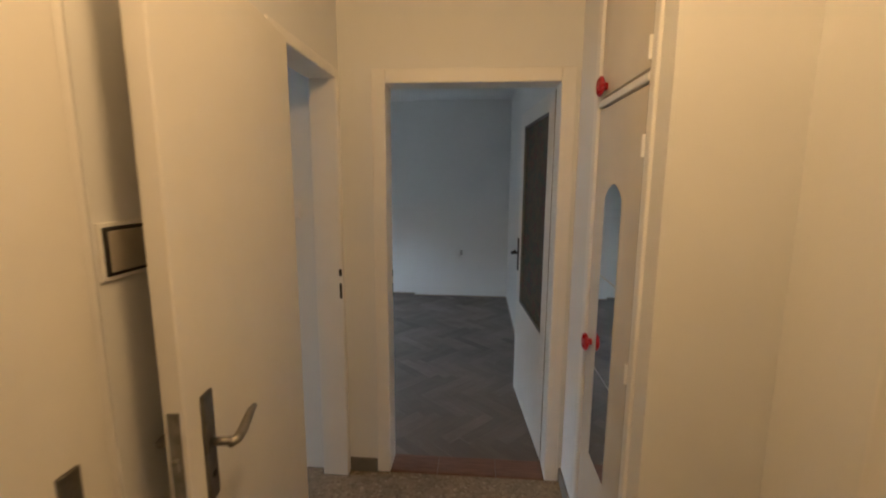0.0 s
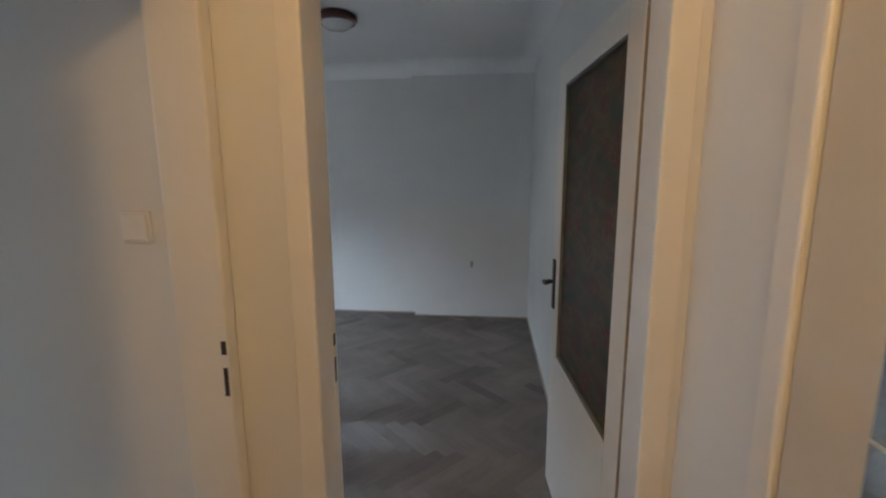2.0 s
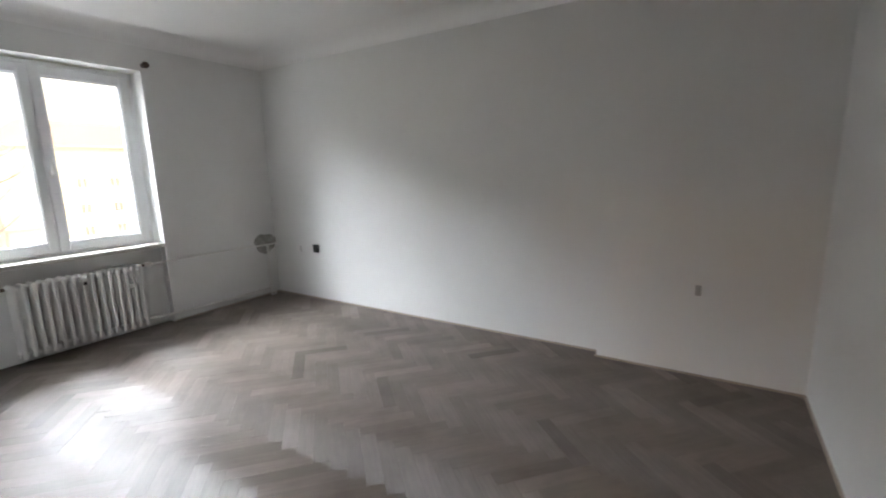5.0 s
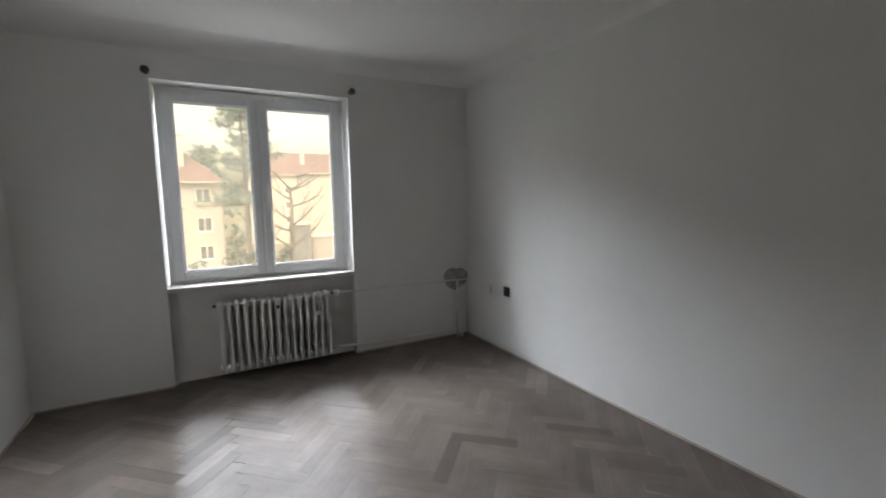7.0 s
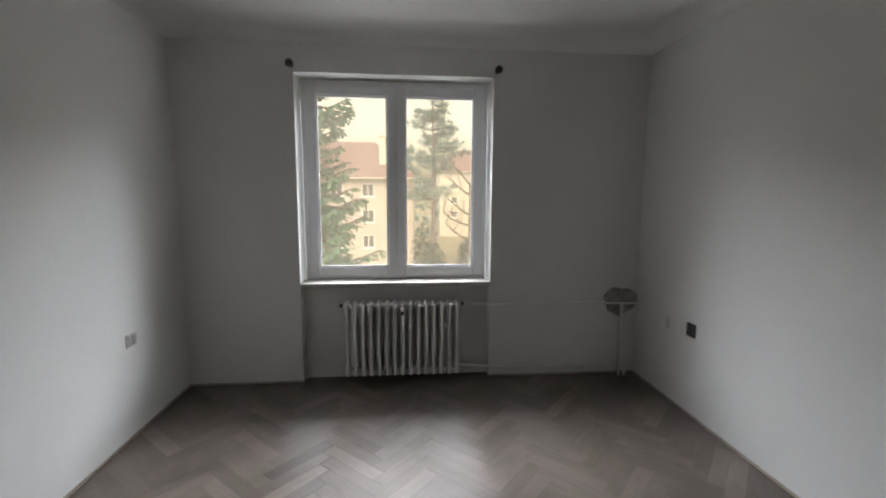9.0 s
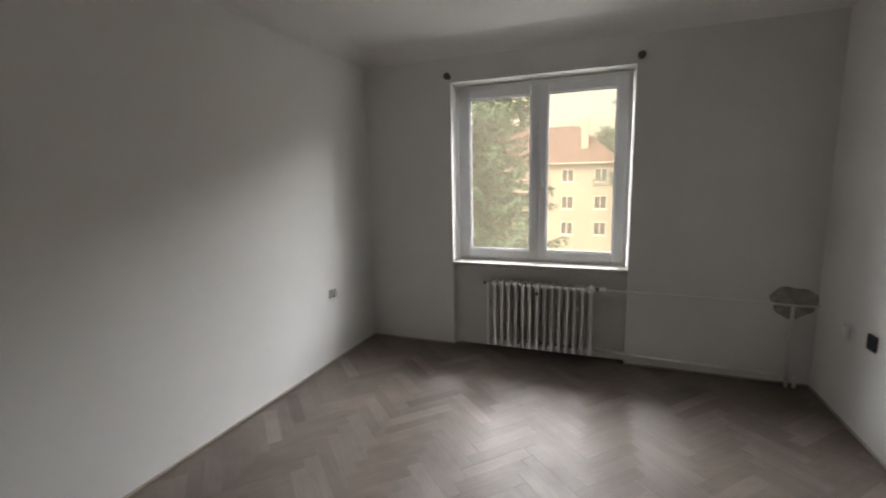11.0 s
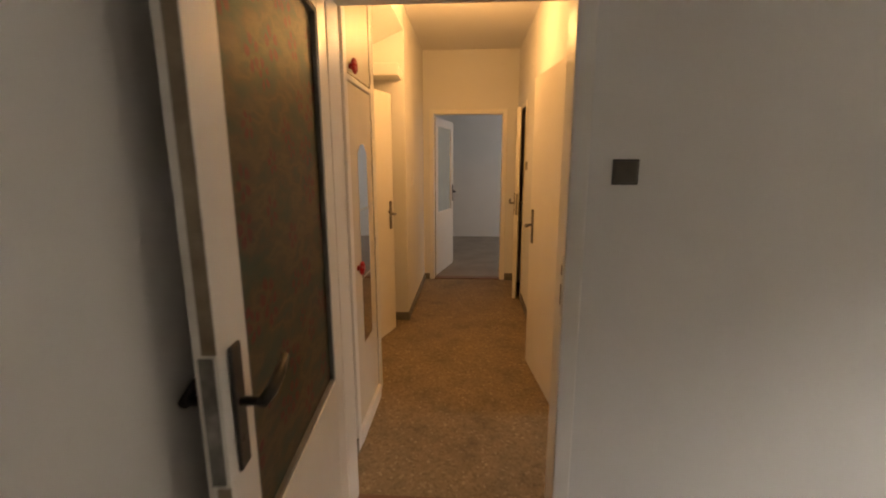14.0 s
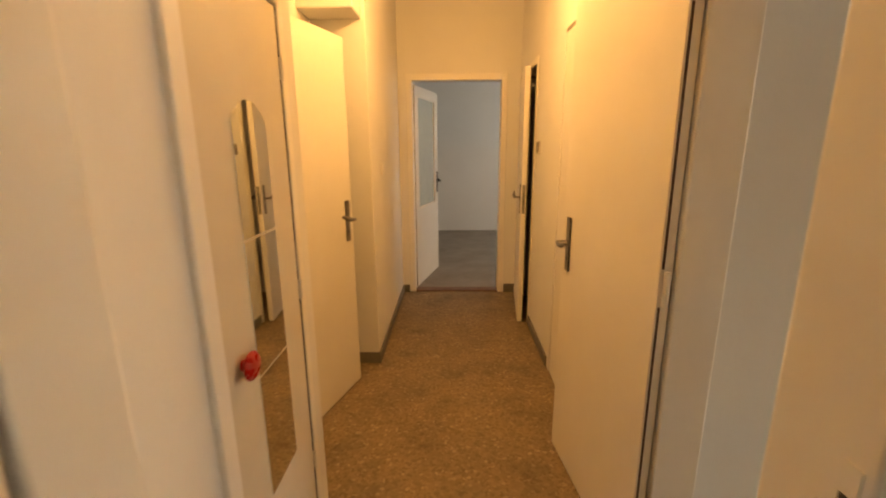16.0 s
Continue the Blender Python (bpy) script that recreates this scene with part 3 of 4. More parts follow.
def window():
    w = empty("window_1", pose(0, 0, 0), "white plastic two-sash window in a deep recess", "window", kind="structure")
    x0, x1 = -4.72, -4.65
    y0, y1, z0, z1 = WY0 + 0.012, WY1 - 0.012, WZ0 - 0.008, WZ1 - 0.012
    f = 0.055
    bm = bmesh.new()
    for a, b in (((x0, y0, z0), (x1, y0 + f, z1)), ((x0, y1 - f, z0), (x1, y1, z1)), ((x0, y0 + f, z1 - f), (x1, y1 - f, z1)), ((x0, y0 + f, z0), (x1, y1 - f, z0 + f))):
        box(bm, a, b, 0.006)
    part("window_frame", bm, M_PVC, w)
    mid = (y0 + y1) / 2
    for a, b in ((y0 + 0.035, mid - 0.002), (mid + 0.002, y1 - 0.035)):
        c, d, s = z0 + 0.035, z1 - 0.035, 0.075
        ya, yb = (a + s, b - 0.066) if a < mid - 0.1 else (a + 0.066, b - s)
        sash = bmesh.new()
        for p, q in (((x0 + 0.01, a, c), (x1 + 0.018, ya, d)), ((x0 + 0.01, yb, c), (x1 + 0.018, b, d)),
                     ((x0 + 0.01, ya, d - s), (x1 + 0.018, yb, d)), ((x0 + 0.01, ya, c), (x1 + 0.018, yb, c + s))):
            box(sash, p, q, 0.008)
        ob = part("sash", sash, M_PVC, w)
        pane = part("pane", boxes(((x0 + 0.035, ya - 0.01, c + s - 0.01), (x0 + 0.041, yb + 0.01, d - s + 0.01))), M_GLASS, ob, "clear glass pane")
        pane.visible_shadow = False
        bead = bmesh.new()
        for p, q in (((x1 - 0.01, ya, c + s), (x1 + 0.008, ya + 0.012, d - s)), ((x1 - 0.01, yb - 0.012, c + s), (x1 + 0.008, yb, d - s)),
                     ((x1 - 0.01, ya + 0.012, d - s - 0.012), (x1 + 0.008, yb - 0.012, d - s)), ((x1 - 0.01, ya + 0.012, c + s), (x1 + 0.008, yb - 0.012, c + s + 0.012))):
            box(bead, p, q, 0.003)
        part("glazing_bead", bead, M_PVC, ob)
    part("astragal", box(bmesh.new(), (x0 + 0.016, mid - 0.012, z0 + 0.037), (x1 + 0.006, mid + 0.012, z1 - 0.037)), M_PVC, w)
    hb = box(bmesh.new(), (x1 + 0.018, mid + 0.018, 1.40), (x1 + 0.03, mid + 0.045, 1.47), 0.004)
    tube(hb, [(x1 + 0.03, mid + 0.032, 1.435), (x1 + 0.06, mid + 0.032, 1.437), (x1 + 0.066, mid + 0.032, 1.46), (x1 + 0.066, mid + 0.032, 1.55)], [0.009, 0.009, 0.01, 0.009])
    part("window_handle", hb, M_WHITEPL, w, "white lever handle")
    part("window_sill", box(bmesh.new(), (-4.648, WY0 + 0.001, WZ0 - 0.03), (XW + 0.025, WY1 - 0.001, WZ0 + 0.004), 0.005), M_SILL, w, "worn cream sill board")
    hb = bmesh.new()
    for y in (y0 + 0.03, y1 - 0.03):
        for z in (z0 + 0.09, z1 - 0.09):
            rod(hb, (x1 + 0.012, y, z - 0.035), (x1 + 0.012, y, z + 0.035), 0.009)
    part("hinge", hb, M_WHITEPL, w)


window()
for y in (0.951, 2.442):
    b = bmesh.new()
    lathe(b, [(0.0, 0.0), (0.021, 0.0), (0.021, 0.012), (0.013, 0.018), (0.013, 0.035), (0.026, 0.042), (0.029, 0.055), (0.024, 0.07), (0.0, 0.075)],
          Matrix.Translation((XW, y, 2.357)) @ pose(0, 0, 0, 0, 90, 0), 16)
    tagged(link("curtain_rod_bracket", b, M_BROWN, smooth=True), "dark brown wooden curtain rod bracket above the window", "bracket", "curtain rod brackets")

# ---- radiator ----


def radiator():
    r = empty("radiator", pose(-4.47, 1.73, 0), "white ribbed column radiator hung under the window", "radiator")
    n, pitch, z0, z1 = 15, 0.0600, 0.062, 0.631
    me = bmesh.new()
    for dx in (-0.052, 0.0, 0.052):
        box(me, (dx - 0.014, -0.0135, z0 + 0.02), (dx + 0.014, 0.0135, z1 - 0.02), 0.010, 3)
    for z in (z0 + 0.028, z1 - 0.028):
        box(me, (-0.068, -0.0175, z - 0.028), (0.068, 0.0175, z + 0.028), 0.015, 3)
        rod(me, (0, -pitch / 2, z), (0, pitch / 2, z), 0.022, n=12)
    first = part("section", me, M_RAD, r, smooth=False)
    first.location = (0, -pitch * (n - 1) / 2, 0)
    for i in range(1, n):
        o = first.copy()
        scene.collection.objects.link(o)
        o.location = (0, pitch * (i - (n - 1) / 2), 0)
    meter = box(bmesh.new(), (0.070, -0.018, 0.50), (0.092, 0.018, 0.60), 0.005)
    m = part("heat_meter", meter, M_WHITEPL, r, "white heat cost meter")
    part("display", boxes(((0.0922, -0.012, 0.548), (0.0932, 0.012, 0.575))), M_BLACK, m, "dark display")
    part("tag", box(bmesh.new(), (0.070, 0.31, 0.44), (0.076, 0.345, 0.475), 0.002), M_WHITEPL, r, "small white tag")
    part("tag", box(bmesh.new(), (0.070, -0.40, 0.38), (0.076, -0.375, 0.41), 0.002), M_WHITEPL, r, "small white tag")
    v = rod(bmesh.new(), (0, 0.44, 0.607), (0, 0.485, 0.607), 0.013)
    rod(v, (0, 0.46, 0.597), (0, 0.46, 0.617), 0.016)
    part("valve_body", v, M_BROWN, r, "dark metal valve body")
    k = lathe(bmesh.new(), [(0, 0), (0.02, 0), (0.026, 0.008), (0.027, 0.045), (0.021, 0.057), (0, 0.058)], Matrix.Translation((0.0, 0.478, 0.607)) @ pose(0, 0, 0, -90, 0, 0), 14)
    part("valve_knob", k, M_WHITEPL, r, "white thermostat knob", True)
    part("plug", rod(bmesh.new(), (0, -0.442, 0.607), (0, -0.475, 0.607), 0.014), M_BROWN, r, "dark end plug")
    for y in (-0.35, 0.35):
        for z in (0.135, 0.465):
            part("wall_bracket", boxes(((-0.105, y - 0.01, z - 0.015), (-0.06, y + 0.01, z + 0.015))), M_RAD, r)


radiator()
pipes = empty("heating_pipe", pose(-4.455, 3.47, 0), "cream painted heating pipes along the wall", "pipe")
part("supply_pipe", tube(bmesh.new(), [(-0.01, -1.25, 0.607), (-0.008, -0.6, 0.602), (-0.004, -0.14, 0.595), (0.03, 0.0, 0.596), (0.02, 0.15, 0.596)], 0.0085), M_PIPE, pipes, smooth=True)
part("riser", tube(bmesh.new(), [(0.03, 0.0, 0.594), (0.03, 0.0, 0.3), (0.03, 0.005, -0.01)], 0.0115, 10), M_PIPE, pipes, smooth=True)
part("return_pipe", tube(bmesh.new(), [(-0.01, -1.30, 0.113), (0.0, -1.12, 0.10), (0.0, -0.9, 0.085), (0.0, 0.02, 0.075)], 0.0125, 10), M_PIPE, pipes, smooth=True)
part("riser", tube(bmesh.new(), [(0.03, 0.05, 0.09), (0.03, 0.05, 0.03), (0.03, 0.05, -0.01)], 0.0115, 10), M_PIPE, pipes, smooth=True)


def patch():
    """An uneven round of bare plaster left unpainted behind the pipes."""
    bm, n = bmesh.new(), 40
    rim = [0.135 * (1 + 0.10 * math.sin(3 * a + 0.6) + 0.05 * math.sin(7 * a)) for a in [k * math.tau / n for k in range(n)]]
    top = [bm.verts.new((0.004, rim[k] * 1.05 * math.cos(k * math.tau / n), rim[k] * 0.82 * math.sin(k * math.tau / n))) for k in range(n)]
    low = [bm.verts.new((-0.002, 1.03 * v.co.y, 1.03 * v.co.z)) for v in top]
    bm.faces.new(top)
    for k in range(n):
        bm.faces.new((low[k], low[(k + 1) % n], top[(k + 1) % n], top[k]))
    return bm


ob = tagged(link("plaster_patch", patch(), M_PLASTER), "round grey patch of bare plaster behind the heating pipes", "plaster patch")
ob.location = (XW, 3.495, 0.605)

# ---- switches and sockets ----


def wall_plate(name, m, size, mat, rim, label, category, group="", halves=1, holes=False):
    """A plate on a wall; m's x axis points out of the wall."""
    w, h = size
    t = empty(name, m, label, category, group)
    part("plate", box(bmesh.new(), (0, -w / 2, -h / 2), (0.009, w / 2, h / 2), 0.003), rim, t)
    for i in range(halves):
        a = -w / 2 + 0.006 + i * (w - 0.012) / halves
        b = a + (w - 0.012) / halves
        rocker = part("socket_face" if holes else "rocker", box(bmesh.new(), (0.008, a + 0.001, -h / 2 + 0.007), (0.014, b - 0.001, h / 2 - 0.007), 0.003), mat, t)
        if holes:
            c = (a + b) / 2
            hb = bmesh.new()
            for dz in (-0.01, 0.01):
                rod(hb, (0.0135, c, dz), (0.0145, c, dz), 0.003, n=8)
            part("contact_hole", hb, M_BLACK, rocker)
    return t


wall_plate("light_switch", pose(-0.584, YN, 1.401, 0, 0, 90), (0.086, 0.084), M_OLIVE, M_SWITCH, "dark brown square light switch beside the doorway", "switch")
hall_switch = wall_plate("light_switch", pose(HL, -1.325, 1.408, 0, 0, 0), (0.094, 0.088), M_TAUPE, M_BLACK, "taupe light switch in a white surround behind an open door", "switch")
part("surround", box(bmesh.new(), (-0.001, -0.055, -0.052), (0.006, 0.055, 0.052), 0.002), M_WHITEPL, hall_switch, "white backing plate")
wall_plate("light_switch", pose(HL, -2.70, 1.40, 0, 0, 0), (0.084, 0.084), M_BRASSY, M_GREYPL, "brown light switch beside the entrance door", "switch")
wall_plate("light_switch", pose(HR, -2.57, 1.26, 0, 0, 180), (0.08, 0.08), M_WHITEPL, M_WHITEPL, "white light switch on the hall wall", "switch")
wall_plate("light_switch", pose(-0.862, 0.0, 1.383, 0, 0, -90), (0.082, 0.082), M_WHITEPL, M_WHITEPL, "white light switch inside the kitchen doorway", "switch")
wall_plate("socket", pose(-3.80, YF, 0.571, 0, 0, -90), (0.086, 0.09), M_BLACK, M_BLACK, "black square socket plate near the corner", "socket")
wall_plate("cover_plate", pose(-4.08, YF, 0.548, 0, 0, -90), (0.07, 0.075), M_WHITEPL, M_WALL, "painted-over blank cover plate", "cover plate")
wall_plate("socket", pose(-3.806, YN, 0.585, 0, 0, 90), (0.044, 0.082), M_GREYPL, M_WHITEPL, "grey socket beside its twin on a white wall", "socket", "twin sockets", holes=True)
wall_plate("socket", pose(-3.856, YN, 0.585, 0, 0, 90), (0.044, 0.082), M_GREYPL, M_WHITEPL, "grey socket beside its twin on a white wall", "socket", "twin sockets", holes=True)
wall_plate("socket", pose(-0.16, YF2, 0.588, 0, 0, -90), (0.05, 0.085), M_GREYPL, M_WHITEPL, "small grey and white socket on the chimney breast", "socket", holes=True)
cap = lathe(bmesh.new(), [(0, 0.05), (0.028, 0.048), (0.034, 0.04), (0.036, 0.0)], pose(-0.505, YN + 0.045, 0.0), 18)
box(cap, (-0.54, YN, 0.0), (-0.47, YN + 0.03, 0.085), 0.006)
tagged(link("cable_outlet_box", cap, M_WHITEPL, smooth=False), "small white cable outlet box at the door jamb", "outlet box")

# ---- doors ----


def lever(parent, m, metal, drop=0.0, curve=True, flip=1, name="handle"):
    """Long back plate with a lever on one face: m's x axis points out of the leaf, y towards the lever's tip."""
    h = part(name, box(bmesh.new(), (0, -0.02, -0.125), (0.008, 0.02, 0.105), 0.004, 2), metal, parent, "handle with a long back plate")
    h.matrix_basis = m
    lb = bmesh.new()
    rod(lb, (0.006, 0, 0), (0.048, 0, 0), 0.0085)
    if curve:
        pts = [(0.047, -0.006, -0.001), (0.05, 0.02, -0.006), (0.05, 0.045, -0.003), (0.05, 0.068, 0.006), (0.05, 0.088, 0.014), (0.051, 0.108, 0.017)]
        tube(lb, [(a, b * flip, c) for a, b, c in pts], [0.009, 0.0105, 0.011, 0.010, 0.009, 0.006])
    else:
        pts = [(0.046, -0.008, 0.0), (0.05, 0.03, 0.004), (0.05, 0.07, 0.014), (0.047, 0.115, 0.030)]
        tube(lb, [(a, b * flip, c) for a, b, c in pts], [0.010, 0.012, 0.012, 0.009])
    part("lever", lb, metal, h, smooth=True)
    kb = rod(bmesh.new(), (0.007, 0, -0.07), (0.0092, 0, -0.07), 0.008, n=12)
    part("keyhole", kb, M_BLACK, h, "dark keyhole")
    return h


def plain_door(name, m, width, label, handle_at, metal=M_STEEL, back=None, thick=0.04, height=1.97, both=True, lever_flip=-1, lock_z=1.02, curve=True, hinges=(0.28, 1.66)):
    """A flush leaf: hinge line at m's origin, leaf along +y, faces at x 0 and x -thick."""
    d = empty(name, m, label, "door")
    part("leaf", box(bmesh.new(), (-thick, 0.003, 0.008), (0, width, height), 0.004, 2), M_ENAMEL, d)
    if back is not None:
        part("outer_face", boxes(((-thick - 0.004, 0.006, 0.012), (-thick - 0.0005, width - 0.003, height - 0.004))), back, d, "dark brown outer face")
    lever(d, pose(0, handle_at, lock_z), metal, flip=lever_flip, curve=curve)
    if both:
        lever(d, pose(-thick - 0.004, handle_at, lock_z, 0, 0, 180), metal, flip=-lever_flip, curve=curve)
    part("lock_plate", box(bmesh.new(), (-thick / 2 - 0.011, width - 0.001, lock_z - 0.12), (-thick / 2 + 0.011, width + 0.002, lock_z + 0.1), 0.001), M_LOCK, d, "worn metal lock plate")
    bolt = box(bmesh.new(), (-thick / 2 - 0.006, width + 0.001, lock_z - 0.012), (-thick / 2 + 0.006, width + 0.012, lock_z + 0.012), 0.002)
    part("latch", bolt, M_LOCK, d, "metal latch")
    for z in hinges:
        part("hinge", rod(bmesh.new(), (-0.018, -0.008, z - 0.05), (-0.018, -0.008, z + 0.05), 0.009), M_FRAME, d)
    if len(hinges) == 3:
        # dark strips between the hinges put the door gap's shade in as colour
        stops = (0.03, hinges[0] - 0.055, hinges[0] + 0.055, hinges[1] - 0.055, hinges[1] + 0.055, hinges[2] - 0.055, hinges[2] + 0.055, height - 0.01)
        for a, b in zip(stops[::2], stops[1::2]):
            part("seam_shade", boxes(((-0.0125, 0.0005, a), (-0.006, 0.0035, b))), M_BROWN, d, "dark strip for the shade of the gap along the hinge edge")
    return d


def turn_to(x, y, tx, ty):
    """A pose at (x, y) whose y axis points towards (tx, ty)."""
    return pose(x, y, 0, 0, 0, math.degrees(math.atan2(ty - y, tx - x)) - 90)


# kitchen door, folded back along the hall wall; its leaf face looks into the hall
plain_door("kitchen_door", turn_to(-0.570, -0.668, -0.487, -1.385) @ Matrix.Diagonal((-1, 1, 1, 1)), 0.72, "white flush door folded open against the hall wall", 0.65, lever_flip=-1, hinges=(0.25, 1.03, 1.80))
plain_door("entrance_door", turn_to(-0.600, -3.57, -0.530, -2.87), 0.70, "white entrance door ajar, its outer face dark brown", 0.64, back=M_DARKDOOR, curve=False, lever_flip=-1)
plain_door("side_door", turn_to(HL + 0.001, -2.05, HL + 0.001, -1.0), 0.645, "white flush side door, closed", 0.562, both=False, lever_flip=-1, lock_z=0.968)
plain_door("bathroom_door", turn_to(0.785, -1.245, 0.565, -1.975), 0.76, "white flush bathroom door standing ajar", 0.70, lever_flip=-1, curve=False)


def glazed_door(name, m, width, label, glass, z0, z1, metal, glass_label, flip=-1):
    """A framed leaf with one tall pane; hinge at the origin, leaf along +y, faces at x 0 and -0.04."""
    d = empty(name, m, label, "door")
    s, e, t = 0.112, 0.108 if glass is M_FILM else 0.10, 0.04
    bm = bmesh.new()
    box(bm, (-t, 0.003, 0.008), (0, s, 1.97), 0.003)
    box(bm, (-t, width - e, 0.008), (0, width, 1.97), 0.003)
    box(bm, (-t, s, z1), (0, width - e, 1.97), 0.003)
    box(bm, (-t, s, 0.008), (0, width - e, z0), 0.003)
    part("leaf", bm, M_ENAMEL, d)
    part("pane", boxes(((-t / 2 - 0.003, s - 0.004, z0 - 0.004), (-t / 2 + 0.003, width - e + 0.004, z1 + 0.004))), glass, d, glass_label)
    for x0, x1 in ((-t / 2 + 0.003, -0.004), (-t + 0.004, -t / 2 - 0.003)):
        bd = bmesh.new()
        for p, q in (((x0, s, z0), (x1, s + 0.012, z1)), ((x0, width - e - 0.012, z0), (x1, width - e, z1)), ((x0, s + 0.012, z1 - 0.012), (x1, width - e - 0.012, z1)), ((x0, s + 0.012, z0), (x1, width - e - 0.012, z0 + 0.012))):
            box(bd, p, q, 0.002)
        part("glazing_bead", bd, M_ENAMEL if glass is M_FROST else M_BEAD, d)
    lever(d, pose(0, width - 0.046, 1.03), metal, flip=flip, curve=False)
    lever(d, pose(-t, width - 0.046, 1.03, 0, 0, 180), metal, flip=-flip, curve=False)
    part("lock_plate", box(bmesh.new(), (-t / 2 - 0.012, width - 0.001, 0.90), (-t / 2 + 0.012, width + 0.002, 1.13), 0.001), M_LOCK, d, "worn metal lock plate")
    part("edge_lipping", boxes(((-t * 0.62, width - 0.0005, 0.012), (-0.002, width + 0.0008, 0.895)), ((-t * 0.62, width - 0.0005, 1.135), (-0.002, width + 0.0008, 1.966))), M_EDGE, d, "bare worn wood edge")
    part("edge_lipping", boxes(((-t + 0.002, 0.0008, 0.012), (-0.002, 0.0035, 1.966))), M_EDGE, d, "bare worn wood edge")
    for z in (0.28, 1.66):
        part("hinge", rod(bmesh.new(), (-t - 0.006, -0.004, z - 0.05), (-t - 0.006, -0.004, z + 0.05), 0.0085), M_FRAME, d)
    return d


glazed_door("room_door", turn_to(0.398, 0.145, 0.325, 1.01) @ Matrix.Diagonal((-1, 1, 1, 1)), 0.87, "white door with dark floral glass, open against the wall", M_FILM, 0.69, 1.88, M_BLACK, "glass with a dark floral film")
glazed_door("far_door", turn_to(0.352, -3.775, 0.165, -4.54), 0.79, "white door with frosted glass, open into the far room", M_FROST, 0.80, 1.88, M_BLACK, "pale frosted glass")

# strike plates in the frames
for name, m in (("strike_plate", pose(-0.622, -0.0535, 1.03, 0, 0, -90)), ("strike_plate", pose(-0.3995, 0.105, 1.0))):
    sp = empty(name, m, "worn strike plate with two dark slots in a white frame", "strike plate", "strike plates")
    part("plate", boxes(((-0.002, -0.011, -0.11), (0.0015, 0.011, 0.11))), M_FRAME, sp)
    part("slot", boxes(((0.0012, -0.007, 0.04), (0.0025, 0.007, 0.075))), M_BLACK, sp, "dark latch slot")
    part("slot", boxes(((0.0012, -0.006, -0.07), (0.0025, 0.006, 0.005))), M_BLACK, sp, "dark bolt slot")

# ---- built-in closet ----


def closet():
    c = empty("built_in_closet", pose(0, 0, 0), "cream built-in closet with red knobs and a mirror", "closet")
    x = 0.480
    y0, y1 = -0.872, -0.30
    fr = bmesh.new()
    for a, b in (((0.470, y1 - 0.055, 0.0), (0.515, y1 + 0.002, 2.52)), ((0.476, y0 - 0.004, 0.0), (0.515, y0 + 0.040, 2.52)), ((0.4745, y0 + 0.042, 1.797), (0.515, y1 - 0.055, 1.823)),
                 ((0.466, y0 + 0.042, 2.46), (0.515, y1 - 0.055, 2.52)), ((0.466, y0 + 0.042, 0.0), (0.515, y1 - 0.055, 0.085))):
        box(fr, a, b, 0.006)
    part("closet_frame", fr, M_FRAME, c, "white painted frame")
    ya, yb = y0 + 0.046, y1 - 0.060
    # black strips fill the hinge gap: its shade is put in as colour
    part("gap_shade_strip", boxes(((0.4795, y0 + 0.0402, 0.09), (0.497, ya - 0.0005, 1.79)), ((0.4795, y0 + 0.0402, 1.83), (0.497, ya - 0.0005, 2.455))), M_BLACK, c, "black strip for the shade in the gap beside the doors")
    part("closet_door", box(bmesh.new(), (x, ya, 0.092), (x + 0.02, yb, 1.790), 0.003), M_CLOSET, c, "tall cream door with a mirror strip")
    part("closet_door", box(bmesh.new(), (x, ya, 1.832), (x + 0.02, yb, 2.455), 0.003), M_CLOSET, c, "short cream upper door")
    knob = [(0.0, 0.036), (0.016, 0.035), (0.028, 0.032), (0.035, 0.026), (0.035, 0.021), (0.027, 0.015), (0.014, 0.010), (0.013, 0.0), (0.018, -0.001)]
    for z in (0.922, 1.862):
        k = lathe(bmesh.new(), knob, Matrix.Translation((x, -0.432, z)) @ pose(0, 0, 0, 0, -90, 0), 20)
        part("knob", k, M_RED, c, "red plastic knob", True)
    # mirror strip in three pieces, the top one arched
    ma, mb = -0.682, -0.503
    def pane(z0, z1, arch):
        bm = bmesh.new()
        pts = [(ma, z0), (mb, z0), (mb, z1)]
        if arch:
            n = 12
            for k in range(1, n):
                a = k / n
                pts.append((mb + (ma - mb) * a, z1 + 0.05 * math.sin(a * math.pi) ** 0.8))
        pts.append((ma, z1))
        front = [bm.verts.new((x - 0.004, p, q)) for p, q in pts]
        rear = [bm.verts.new((x + 0.001, p, q)) for p, q in pts]
        bm.faces.new(front[::-1])
        bm.faces.new(rear)
        for i in range(len(pts)):
            j = (i + 1) % len(pts)
            bm.faces.new((front[i], front[j], rear[j], rear[i]))
        bmesh.ops.recalc_face_normals(bm, faces=bm.faces)
        return bm
    for z0, z1, arch in ((1.203, 1.475, True), (0.853, 1.197, False), (0.500, 0.847, False)):
        part("mirror", pane(z0, z1, arch), M_MIRROR, c, "mirror piece with a bevelled edge")
    for z in (0.35, 0.975, 1.63, 1.88, 2.30):
        part("hinge", rod(bmesh.new(), (0.4765, ya - 0.003, z - 0.03), (0.4765, ya - 0.003, z + 0.03), 0.0065), M_FRAME, c)


closet()

